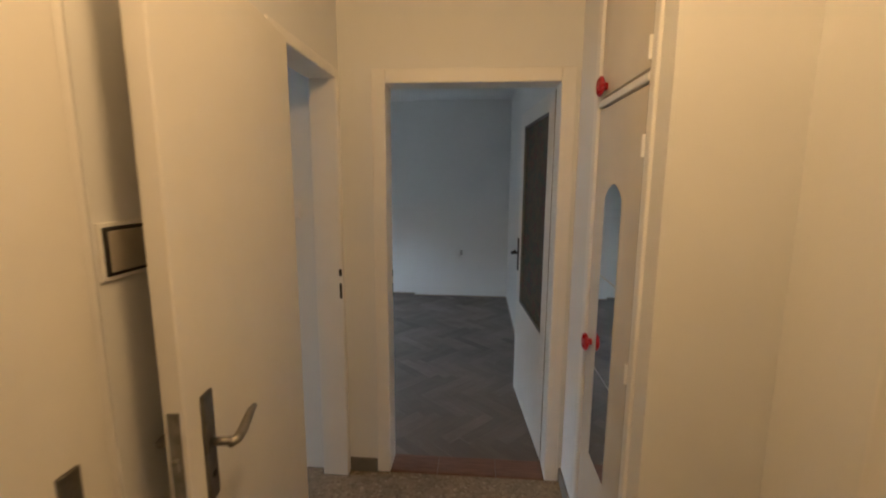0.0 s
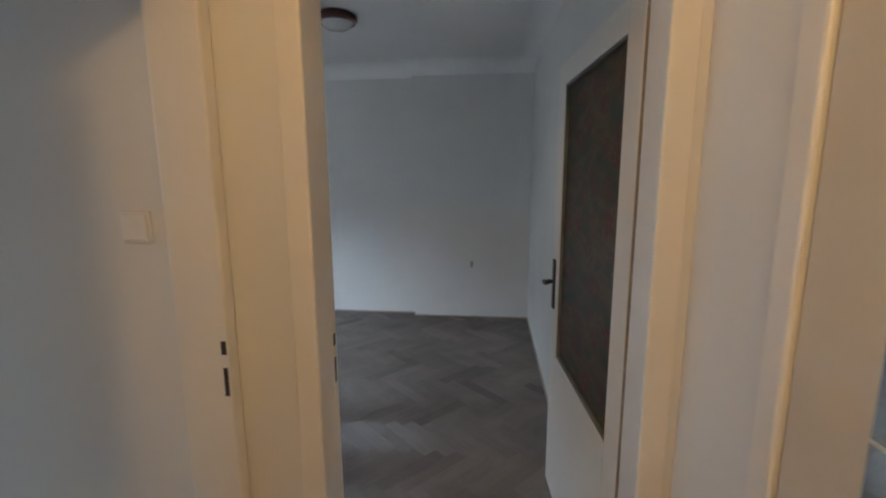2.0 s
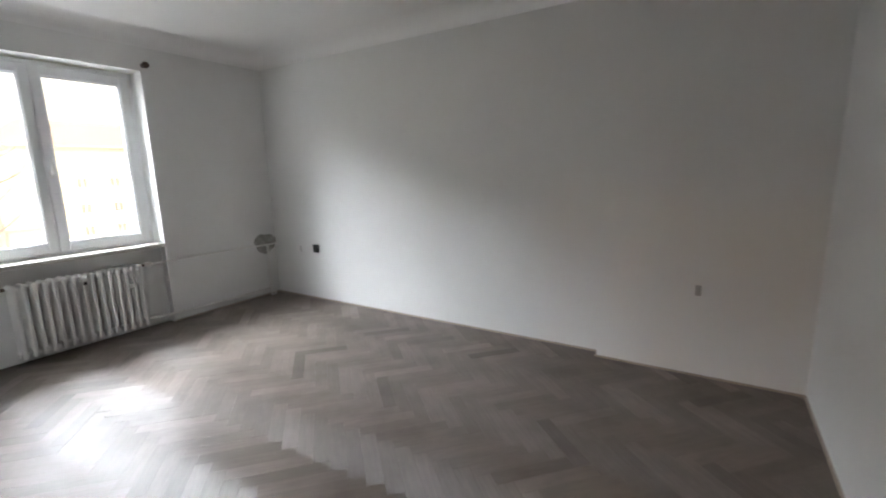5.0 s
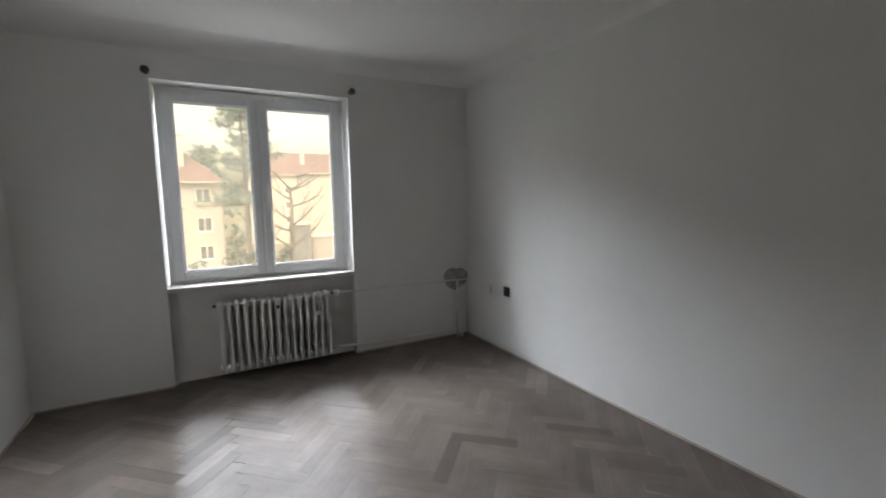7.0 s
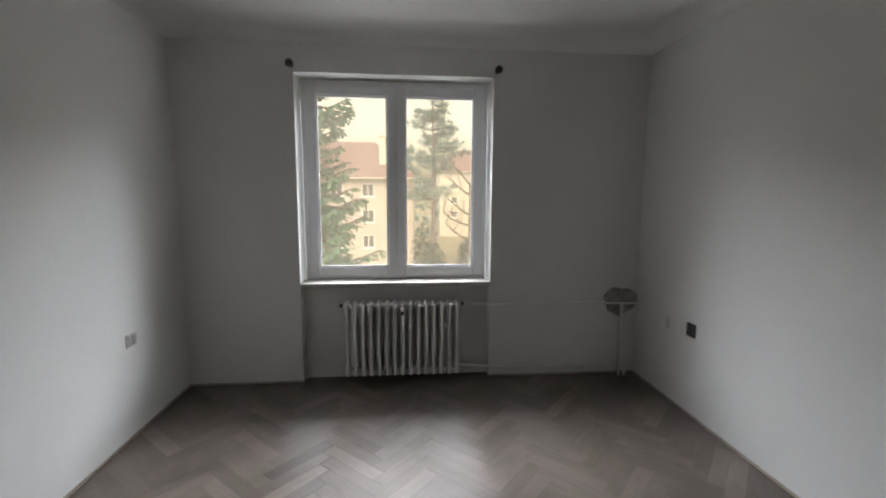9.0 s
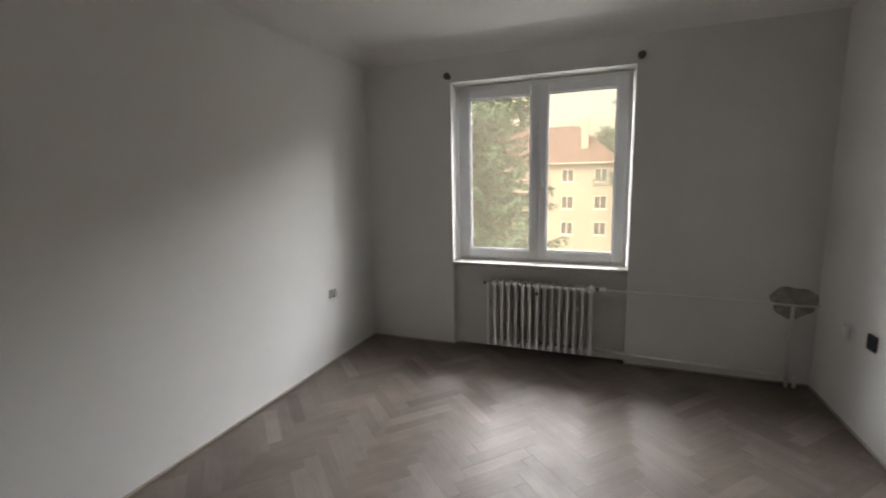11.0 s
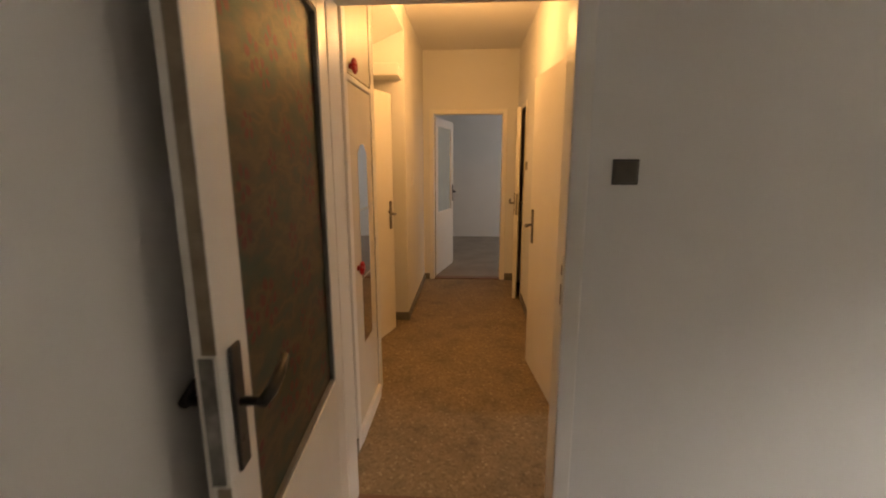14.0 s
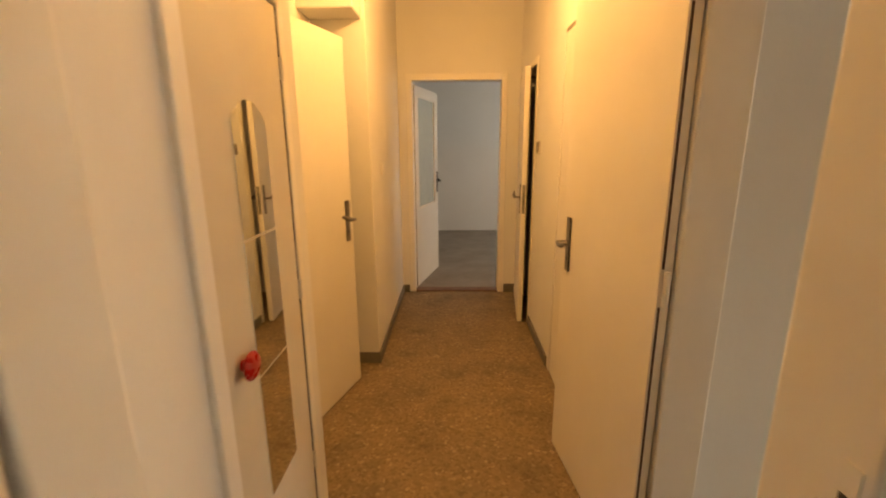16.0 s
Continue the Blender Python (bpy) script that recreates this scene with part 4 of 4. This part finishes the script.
# storage shelf over the niche
sh = empty("overhead_shelf", pose(0, 0, 0), "white boxed shelf and lintel above the door niche", "shelf", kind="structure")
part("shelf_board", box(bmesh.new(), (0.505, -2.184, 2.11), (NX - 0.001, -1.97, 2.205), 0.008), M_WALL, sh)
lb = bmesh.new()
ends = [[lb.verts.new((x, y, z)) for x, z in ((0.488, 2.50), (NX - 0.001, 2.37), (NX - 0.001, CH - 0.001), (0.488, CH - 0.001))] for y in (-2.184, -0.962)]
lb.faces.new(ends[0][::-1])
lb.faces.new(ends[1])
for i in range(4):
    lb.faces.new((ends[0][i], ends[0][(i + 1) % 4], ends[1][(i + 1) % 4], ends[1][i]))
bmesh.ops.recalc_face_normals(lb, faces=lb.faces)
part("lintel", lb, M_WALL, sh)

# ---- ceiling lamps ----
lm = empty("ceiling_lamp", pose(-1.08, 2.22, CR), "round ceiling lamp with brown wooden rim and opal glass", "lamp")
part("rim", lathe(bmesh.new(), [(0.0, 0.0), (0.128, 0.0), (0.146, -0.012), (0.148, -0.035), (0.136, -0.052), (0.118, -0.056), (0.115, -0.045)], Matrix(), 40), M_LAMPRIM, lm, "red-brown wooden rim", True)
part("shade", lathe(bmesh.new(), [(0.117, -0.046), (0.108, -0.068), (0.08, -0.088), (0.04, -0.099), (0.0, -0.102)], Matrix(), 40), M_OPAL, lm, "white opal glass bowl", True)

# ---- outdoors ----
GZ = -7.2
gb = bmesh.new()
bmesh.ops.create_grid(gb, x_segments=60, y_segments=60, size=700)
for v in gb.verts:
    v.co.z = GZ + 0.3 * noise.noise(Vector((v.co.x * 0.03, v.co.y * 0.03, 0))) if v.co.x < -14 and v.co.length < 200 else GZ
structure("ground", gb, M_GRASS, "dull winter lawn between the houses", "ground")
own = boxes(((XO, -9.5, GZ), (XO + 0.4, 14, -0.21)), ((XO, -9.5, CH + 0.13), (XO + 0.4, 14, CH + 3.2)), ((XO, -9.5, -0.21), (XO + 0.4, -2.76, CH + 0.13)),
            ((XO, YF + 0.301, -0.21), (XO + 0.4, 14, CH + 0.13)), ((XO, -2.76, -0.21), (XO + 0.4, -0.871, CH + 0.13)), ((XO + 0.4, -9.5, GZ), (2.0, -9.1, -0.21)), ((XO + 0.4, 13.6, GZ), (2.0, 14.0, -0.21)), ((1.6, -9.1, GZ), (2.0, 13.6, -0.21)))
structure("wall_building", own, M_HOUSE2, "rendered walls of the building around the flat", "wall")


def house_window(parent, x, y, z, w=1.25, h=1.35, mat=None):
    f = bmesh.new()
    s = 0.07
    for a, b in (((0, -w / 2, 0), (0.10, -w / 2 + s, h)), ((0, w / 2 - s, 0), (0.10, w / 2, h)), ((0, -w / 2 + s, h - s), (0.10, w / 2 - s, h)), ((0, -w / 2 + s, 0), (0.10, w / 2 - s, s)), ((0, -s / 2, s), (0.10, s / 2, h - s))):
        box(f, a, b)
    ob = part("window", f, M_SASH, parent)
    ob.location = (x - 0.05, y, z)
    for a, b in ((-w / 2 + s, -s / 2), (s / 2, w / 2 - s)):
        part("pane", boxes(((0.02, a, s), (0.03, b, h - s))), M_PANE, ob)
    part("sill", box(bmesh.new(), (0.0, -w / 2 - 0.08, -0.10), (0.20, w / 2 + 0.08, 0.0), 0.01), M_SASH, ob)


def house(name, x, y0, y1, eave, ridge, depth, rows, cols, label, wall, chimneys=()):
    """A block of flats that faces +x: front wall with window holes, hipped tile roof, chimneys."""
    h = empty(name, pose(x, 0, 0), label, "house", "houses across the lawn")
    bm = bmesh.new()
    zs, w, hh = sorted(rows), 1.25, 1.35
    ys = sorted(cols)
    last = y0
    for c in ys:
        box(bm, (-0.4, last, GZ - 0.5), (0, c - w / 2, eave))
        z = GZ - 0.5
        for r in zs:
            box(bm, (-0.4, c - w / 2, z), (0, c + w / 2, r))
            z = r + hh
        box(bm, (-0.4, c - w / 2, z), (0, c + w / 2, eave))
        last = c + w / 2
    box(bm, (-0.4, last, GZ - 0.5), (0, y1, eave))
    box(bm, (-depth, y0, GZ - 0.5), (-0.41, y1, eave))
    part("wall", bm, wall, h)
    for c in ys:
        for r in zs:
            house_window(h, -0.10, c, r)
    rb = bmesh.new()
    o, run = 0.5, depth / 2
    low = [rb.verts.new(p) for p in ((o, y0 - o, eave - 0.1), (o, y1 + o, eave - 0.1), (-depth - o, y1 + o, eave - 0.1), (-depth - o, y0 - o, eave - 0.1))]
    top = [rb.verts.new((-depth / 2, y0 + run * 0.8, ridge)), rb.verts.new((-depth / 2, y1 - run * 0.8, ridge))]
    for f in ((low[0], low[1], top[1], top[0]), (low[1], low[2], top[1]), (low[2], low[3], top[0], top[1]), (low[3], low[0], top[0]), (low[3], low[2], low[1], low[0])):
        rb.faces.new(f)
    roof = part("roof", rb, M_ROOF, h, "red-brown tiled hip roof")
    part("gutter", rod(bmesh.new(), (o + 0.05, y0 - o, eave - 0.12), (o + 0.05, y1 + o, eave - 0.12), 0.07), M_CHIMNEY, roof)
    for cy, cx, top_z in chimneys:
        cb = box(bmesh.new(), (cx - 0.35, cy - 0.35, eave + 0.6), (cx + 0.35, cy + 0.35, top_z), 0.03)
        box(cb, (cx - 0.43, cy - 0.43, top_z - 0.2), (cx + 0.43, cy + 0.43, top_z - 0.05), 0.03)
        part("chimney", cb, M_CHIMNEY, roof)
    for c in (y1 - 0.25,):
        part("downpipe", rod(bmesh.new(), (0.08, c, GZ), (0.08, c, eave - 0.2), 0.06), M_CHIMNEY, h)
    return h


house("apartment_house", -48.0, -24.0, 3.0, 3.25, 7.5, 11.0, [1.25, -1.5, -4.2], [1.35 - 3.25 * i for i in range(8)], "cream four-storey house with a red-brown hip roof", M_HOUSE,
      ((-0.4, -2.0, 7.8), (-9.0, -5.0, 8.6)))
house("apartment_house", -70.0, 16.1, 72.0, 5.45, 8.9, 11.0, [0.05, -3.25, -6.2], [24.2 + 3.7 * i for i in range(12)], "pale long house with a faded red roof", M_HOUSE2,
      ((22.0, -3.0, 9.0),))
house("apartment_house", -92.0, 9.5, 42.0, 6.3, 11.2, 12.0, [2.6, -0.3, -3.2], [12.5 + 4.0 * i for i in range(7)], "far pale house with a hazy red roof", M_HOUSE2,
      ((20.0, -3.0, 12.0),))


def limb(bm, a, b, r0, r1, n=6):
    a, b = Vector(a), Vector(b)
    d = (b - a)
    if d.length < 1e-4:
        return
    q = d.to_track_quat("Z", "Y").to_matrix()
    ra = [bm.verts.new(a + q @ Vector((math.cos(k * math.tau / n) * r0, math.sin(k * math.tau / n) * r0, 0))) for k in range(n)]
    rb = [bm.verts.new(b + q @ Vector((math.cos(k * math.tau / n) * r1, math.sin(k * math.tau / n) * r1, 0))) for k in range(n)]
    for k in range(n):
        bm.faces.new((ra[k], ra[(k + 1) % n], rb[(k + 1) % n], rb[k]))


class Sheet:
    """Collects small leaf faces and turns them into one mesh."""
    def __init__(self):
        self.v, self.f = [], []

    def blade(self, p, d, length, width):
        up = Vector((random.uniform(-0.3, 0.3), random.uniform(-0.3, 0.3), 1))
        s = d.cross(up).normalized() * width
        i = len(self.v)
        tip = p + d * length
        self.v += [p - s * 0.4, p + s * 0.4, p + d * length * 0.55 + s, tip, p + d * length * 0.55 - s]
        self.f.append((i, i + 1, i + 2, i + 3, i + 4))

    def done(self, name, mat, parent, label):
        me = bpy.data.meshes.new(name)
        me.from_pydata(self.v, [], self.f)
        me.materials.append(mat)
        ob = new(name, me)
        ob.parent = parent
        ob["label"] = label
        return ob


def conifer(name, x, y, height, base, reach, start, mat, label, tiers, spray, droop=0.25, per=9, gaps=0.0):
    """Trunk with whorls of sagging boughs, each with side sprays of needles."""
    t = empty(name, pose(x, y, GZ), label, "tree")
    bm, leaves = bmesh.new(), Sheet()
    limb(bm, (0, 0, -0.3), (0.05, 0.03, height * 0.5), base, base * 0.6, 9)
    limb(bm, (0.05, 0.03, height * 0.5), (0, 0, height), base * 0.6, 0.02, 9)
    for i in range(tiers):
        f = i / (tiers - 1)
        z = start + (height - start) * f ** 0.95
        long = reach * (1 - f) ** 0.8 * random.uniform(0.8, 1.1) + 0.25
        for k in range(per):
            if random.random() < gaps:
                continue
            a = k * math.tau / per + i * 0.7 + random.uniform(-0.3, 0.3)
            l = long * random.uniform(0.65, 1.1)
            out = Vector((math.cos(a), math.sin(a), 0))
            pts = [Vector((0, 0, z)) + out * l * s + Vector((0, 0, -droop * l * math.sin(s * 2.2) * 0.8 + 0.12 * l * s * s)) for s in (0, 0.35, 0.7, 1.0)]
            for j in range(3):
                limb(bm, pts[j], pts[j + 1], 0.05 * (1 - j * 0.28) * (0.4 + l / reach), 0.04 * (1 - j * 0.3) * (0.4 + l / reach), 4)
            steps = max(4, int(l * spray))
            for s in range(steps):
                q = (s + random.random()) / steps
                if q < 0.12:
                    continue
                seg = min(2, int(q * 3))
                p = pts[seg].lerp(pts[seg + 1], q * 3 - seg)
                side = Vector((-out.y, out.x, 0))
                for sign in (-1, 1):
                    d = (out * random.uniform(0.5, 1.0) + side * sign * random.uniform(0.5, 1.1) + Vector((0, 0, random.uniform(-0.55, 0.1)))).normalized()
                    n = random.uniform(0.22, 0.5) * (1.15 - q * 0.5) * (0.5 + 0.5 * l / reach)
                    for w in range(6):
                        dd = (d + Vector((random.uniform(-0.6, 0.6), random.uniform(-0.6, 0.6), random.uniform(-0.9, 0.3)))).normalized()
                        leaves.blade(p + d * n * w * 0.2, dd, n * 0.75, 0.022 + 0.022 * random.random())
    part("trunk", bm, M_BARK, t, "rough brown trunk and boughs")
    leaves.done("crown", mat, t, "loose green needle sprays")


def pine(name, x, y, height, base, label, clear, n_boughs, reach):
    """A tall pine: bare lower trunk and flat, ragged clumps of needles above."""
    t = empty(name, pose(x, y, GZ), label, "tree")
    bm, leaves = bmesh.new(), Sheet()
    limb(bm, (0, 0, -0.3), (0.2, 0.1, height * 0.6), base, base * 0.65, 9)
    limb(bm, (0.2, 0.1, height * 0.6), (0.1, -0.1, height), base * 0.65, 0.03, 9)
    for i in range(n_boughs):
        f = random.random()
        z = clear + (height - clear) * f
        a, l = random.uniform(0, math.tau), reach * (1.1 - 0.75 * f) * random.uniform(0.5, 1.1)
        p0 = Vector((0.15, 0.05, z))
        p1 = p0 + Vector((math.cos(a) * l, math.sin(a) * l, random.uniform(-0.1, 0.35) * l))
        limb(bm, p0, p1, 0.07, 0.025, 5)
        for c in range(13):
            q = p0.lerp(p1, random.uniform(0.35, 1.05)) + Vector((random.uniform(-0.75, 0.75), random.uniform(-0.75, 0.75), random.uniform(-0.35, 0.5)))
            for w in range(34):
                d = Vector((random.gauss(0, 1), random.gauss(0, 1), random.gauss(0.35, 0.6))).normalized()
                leaves.blade(q + d * random.uniform(0, 0.25), d, random.uniform(0.2, 0.45), 0.034)
    part("trunk", bm, M_BARK, t, "tall reddish-brown trunk")
    leaves.done("crown", M_PINE, t, "ragged dark green needle clumps")


def bare_tree(name, x, y, height, base, label):
    """A leafless, once lopped tree: one upright stem, rising side limbs, finer and finer twigs."""
    t = empty(name, pose(x, y, GZ), label, "tree")
    bm, tw = bmesh.new(), bmesh.new()

    def grow(p, d, l, r, depth):
        for s in range(3):
            q = p + d * l / 3
            limb(bm if depth > 1 else tw, p, q, r * (1 - 0.2 * s), r * (0.8 - 0.2 * s), 6 if depth > 1 else 3)
            p = q
            d = (d + Vector((random.uniform(-0.2, 0.2), random.uniform(-0.2, 0.2), random.uniform(-0.05, 0.2)))).normalized()
            if depth:
                e = (d + Vector((random.uniform(-0.9, 0.9), random.uniform(-0.9, 0.9), random.uniform(0, 0.6)))).normalized()
                grow(p, e, l * random.uniform(0.35, 0.6), r * 0.42, depth - 1)

    stem = [Vector((random.uniform(-0.08, 0.08), random.uniform(-0.08, 0.08), height * k / 8 - 0.2)) for k in range(9)]
    for k in range(8):
        limb(bm, stem[k], stem[k + 1], base * (1 - 0.065 * k), base * (0.935 - 0.065 * k), 9)
    for k, z in enumerate((5.4, 5.7, 6.6, 7.0, 7.3, 8.2, 8.6, 9.2, 9.7, 10.0)):
        a = math.pi / 2 * (1 if k % 2 else -1) + random.uniform(-0.7, 0.7)
        d = Vector((math.cos(a), math.sin(a), random.uniform(0.15, 0.75))).normalized()
        grow(Vector((0, 0, min(z, height - 0.3))), d, random.uniform(1.5, 2.4) * (1.25 - 0.05 * k), base * 0.38, 3)
    part("trunk", bm, M_BARK, t, "grey-brown trunk and limbs")
    part("twigs", tw, M_BARK, t, "fine bare twigs")


def shed(x, y0, y1, top, depth, mat, label):
    """A low outbuilding with a flat projecting roof and a pair of doors."""
    s = empty("shed", pose(x, (y0 + y1) / 2, GZ), label, "shed", "sheds by the lawn")
    w, h = (y1 - y0) / 2, top - GZ
    part("wall", boxes(((-depth, -w, -0.3), (0, w, h - 0.2))), mat, s)
    part("roof", box(bmesh.new(), (-depth - 0.2, -w - 0.15, h - 0.2), (0.25, w + 0.15, h), 0.02), M_CHIMNEY, s)
    for k in (-1, 1):
        part("door", box(bmesh.new(), (0, k * w * 0.45 - w * 0.36, 0), (0.05, k * w * 0.45 + w * 0.36, min(2.1, h - 0.5)), 0.01), mat, s)


random.seed(11)
conifer("spruce_tree", -13.6, -1.55, 17.0, 0.22, 3.3, 1.5, M_SPRUCE, "bushy green spruce close to the window", 60, 11.0, 0.42, 9)
random.seed(5)
pine("pine_tree", -44.0, 4.7, 18.6, 0.30, "tall ragged pine between the houses", 8.2, 40, 3.1)
random.seed(8)
pine("pine_tree", -64.0, 1.6, 15.5, 0.3, "tall ragged pine behind the houses", 7.0, 36, 3.2)
random.seed(21)
bare_tree("bare_tree", -30.0, 6.3, 9.6, 0.20, "leafless lopped tree on the lawn")
random.seed(33)
shed(-58.0, 11.1, 13.3, -1.6, 3.0, M_SHED, "dark grey tall shed beside the lawn")
shed(-62.0, 14.4, 19.0, -3.65, 3.0, M_HOUSE, "low cream shed in front of the long house")


def shrub(x, y, r, h):
    t = empty("shrub", pose(x, y, GZ), "dense dark evergreen shrub on the lawn", "shrub", "shrubs on the lawn")
    leaves = Sheet()
    for _ in range(900):
        d = Vector((random.gauss(0, 1), random.gauss(0, 1), abs(random.gauss(0, 1)))).normalized()
        p = Vector((d.x * r, d.y * r, d.z * h)) * random.uniform(0.55, 1.0)
        leaves.blade(p, (d + Vector((random.uniform(-0.6, 0.6), random.uniform(-0.6, 0.6), random.uniform(-0.2, 0.6)))).normalized(), 0.3, 0.08)
    sb = bmesh.new()
    for k in range(5):
        limb(sb, (0, 0, -0.1), (math.cos(k * 1.3) * r * 0.6, math.sin(k * 1.3) * r * 0.6, h * 0.7), 0.04, 0.015, 5)
    part("stems", sb, M_BARK, t)
    leaves.done("leaves", M_BUSH, t, "dark green leaves")


random.seed(3)
for p in ((-40, 4.6, 1.2, 4.4), (-46, 3.9, 1.5, 6.0), (-52, 9.3, 1.3, 3.4)):
    shrub(*p)

random.seed(17)
wood = Sheet()
for _ in range(2600):
    y, z = random.uniform(-70, 110), random.random()
    top = 9.5 + 3.0 * noise.noise(Vector((y * 0.12, 3.0, 0))) + 1.5 * noise.noise(Vector((y * 0.45, 9.0, 0)))
    d = Vector((random.gauss(0, 1), random.gauss(0, 1), random.gauss(0.3, 0.8))).normalized()
    wood.blade(Vector((-96 + random.uniform(-3, 3), y, GZ + top * z)), d, random.uniform(1.0, 2.2), 0.55)
tagged(wood.done("far_trees", M_PINE, None, "hazy row of distant trees behind the houses"), category="trees", kind="stuff")

# ---- parquet: blocks laid in a herringbone ----
BL, BW, K = 0.400, 0.080, 5
TH = 0.012
SKEW = 2.2      # the pattern runs a little askew to the walls


def clip(poly, x0, x1, y0, y1):
    for axis, limit, keep in ((0, x0, 1), (0, x1, -1), (1, y0, 1), (1, y1, -1)):
        out = []
        for i, p in enumerate(poly):
            q = poly[(i + 1) % len(poly)]
            pin, qin = (p[axis] - limit) * keep >= 0, (q[axis] - limit) * keep >= 0
            if pin:
                out.append(p)
            if pin != qin:
                t = (limit - p[axis]) / (q[axis] - p[axis])
                out.append((p[0] + (q[0] - p[0]) * t, p[1] + (q[1] - p[1]) * t))
        poly = out
        if len(poly) < 3:
            return []
    return poly


def prism(poly, z, gap=0.0005):
    """Corners and faces of one block with a small chamfer round its top."""
    c = (sum(p[0] for p in poly) / len(poly), sum(p[1] for p in poly) / len(poly))
    def inset(p, d):
        v = Vector((c[0] - p[0], c[1] - p[1]))
        return (p[0] + v.x / v.length * d, p[1] + v.y / v.length * d) if v.length > d else p
    n = len(poly)
    a = [(*inset(p, gap), z - TH + 0.002) for p in poly]
    b = [(*inset(p, gap), z - 0.0006) for p in poly]
    t = [(*inset(p, gap + 0.0008), z) for p in poly]
    f = [tuple(range(2 * n, 3 * n))]
    for i in range(n):
        j = (i + 1) % n
        f += [(i, j, n + j, n + i), (n + i, n + j, 2 * n + j, 2 * n + i)]
    return a + b + t, f


def parquet():
    floor = empty("parquet_floor", pose(0, 0, 0), "worn greyish oak herringbone parquet", "floor", kind="structure")
    rng = random.Random(4)
    c45 = math.sqrt(0.5)
    ct, st = math.cos(radians(SKEW)), math.sin(radians(SKEW))
    half_l, half_w = BL / 2, BW / 2
    v, f = prism([(-half_l, -half_w), (half_l, -half_w), (half_l, half_w), (-half_l, half_w)], 0)
    whole = bpy.data.meshes.new("block")
    whole.from_pydata(v, [], f)
    whole.materials.append(M_PARQUET)
    flat = whole.uv_layers.new(name="UVMap")
    for loop in whole.loops:
        co = whole.vertices[loop.vertex_index].co
        flat.data[loop.index].uv = (co.x, co.y)
    joined_v, joined_f, joined_way, count = [], [], [], 0
    for i in range(-140, 140):
        for m in range(-14, 14):
            for kind in (0, 1):
                if kind == 0:
                    u0, v0, du, dv = i + 2 * K * m, i, K, 1
                else:
                    u0, v0, du, dv = i + 2 * K * m, i - 2 * K + 1, 1, K
                def world_xy(u, w):
                    u, w = u * BW, w * BW
                    x, y = -2.073 + 0.8 + (u + w) * c45, -0.057 + (w - u) * c45
                    return (-0.8 + x * ct - y * st, 1.441 + x * st + y * ct)
                cx, cy = world_xy(u0 + du / 2, v0 + dv / 2)
                if not (-4.9 < cx < 0.8 and -0.2 < cy < 4.0):
                    continue
                poly = [world_xy(u0, v0), world_xy(u0 + du, v0), world_xy(u0 + du, v0 + dv), world_xy(u0, v0 + dv)]
                top = rng.uniform(-0.0006, 0.0006)
                inside = all(XW < p[0] < XR and 0.137 < p[1] < YF2 for p in poly)
                if inside and count < 300 and -2.75 < cx < 0.44 and cy < 3.4:
                    ob = new("parquet_block", whole)
                    ob.parent = floor
                    ob.matrix_basis = pose(cx, cy, top, 0, 0, SKEW + (-45 if kind == 0 else 45))
                    count += 1
                    continue
                shapes = [clip(poly, XW - 0.085 if WY0 < cy < WY1 else XW, -0.776, 0.137, YF), clip(poly, -0.776, XR, 0.137, YF2)]
                for s in shapes:
                    if len(s) > 2:
                        vv, ff = prism(s, top, rng.uniform(0.0003, 0.0008))
                        k = len(joined_v)
                        joined_v += vv
                        joined_way += [kind] * len(vv)
                        joined_f += [tuple(a + k for a in q) for q in ff]
    me = bpy.data.meshes.new("parquet_rest")
    me.from_pydata(joined_v, [], joined_f)
    me.materials.append(M_PARQUET_JOINED)
    flat = me.uv_layers.new(name="UVMap")
    for loop in me.loops:
        co = me.vertices[loop.vertex_index].co
        along, across = (co.x - co.y) * c45, (co.x + co.y) * c45
        flat.data[loop.index].uv = (along, across) if joined_way[loop.vertex_index] == 0 else (across, along)
    rest = new("parquet_rest", me)
    rest.parent = floor
    tagged(rest, kind="stuff")


parquet()
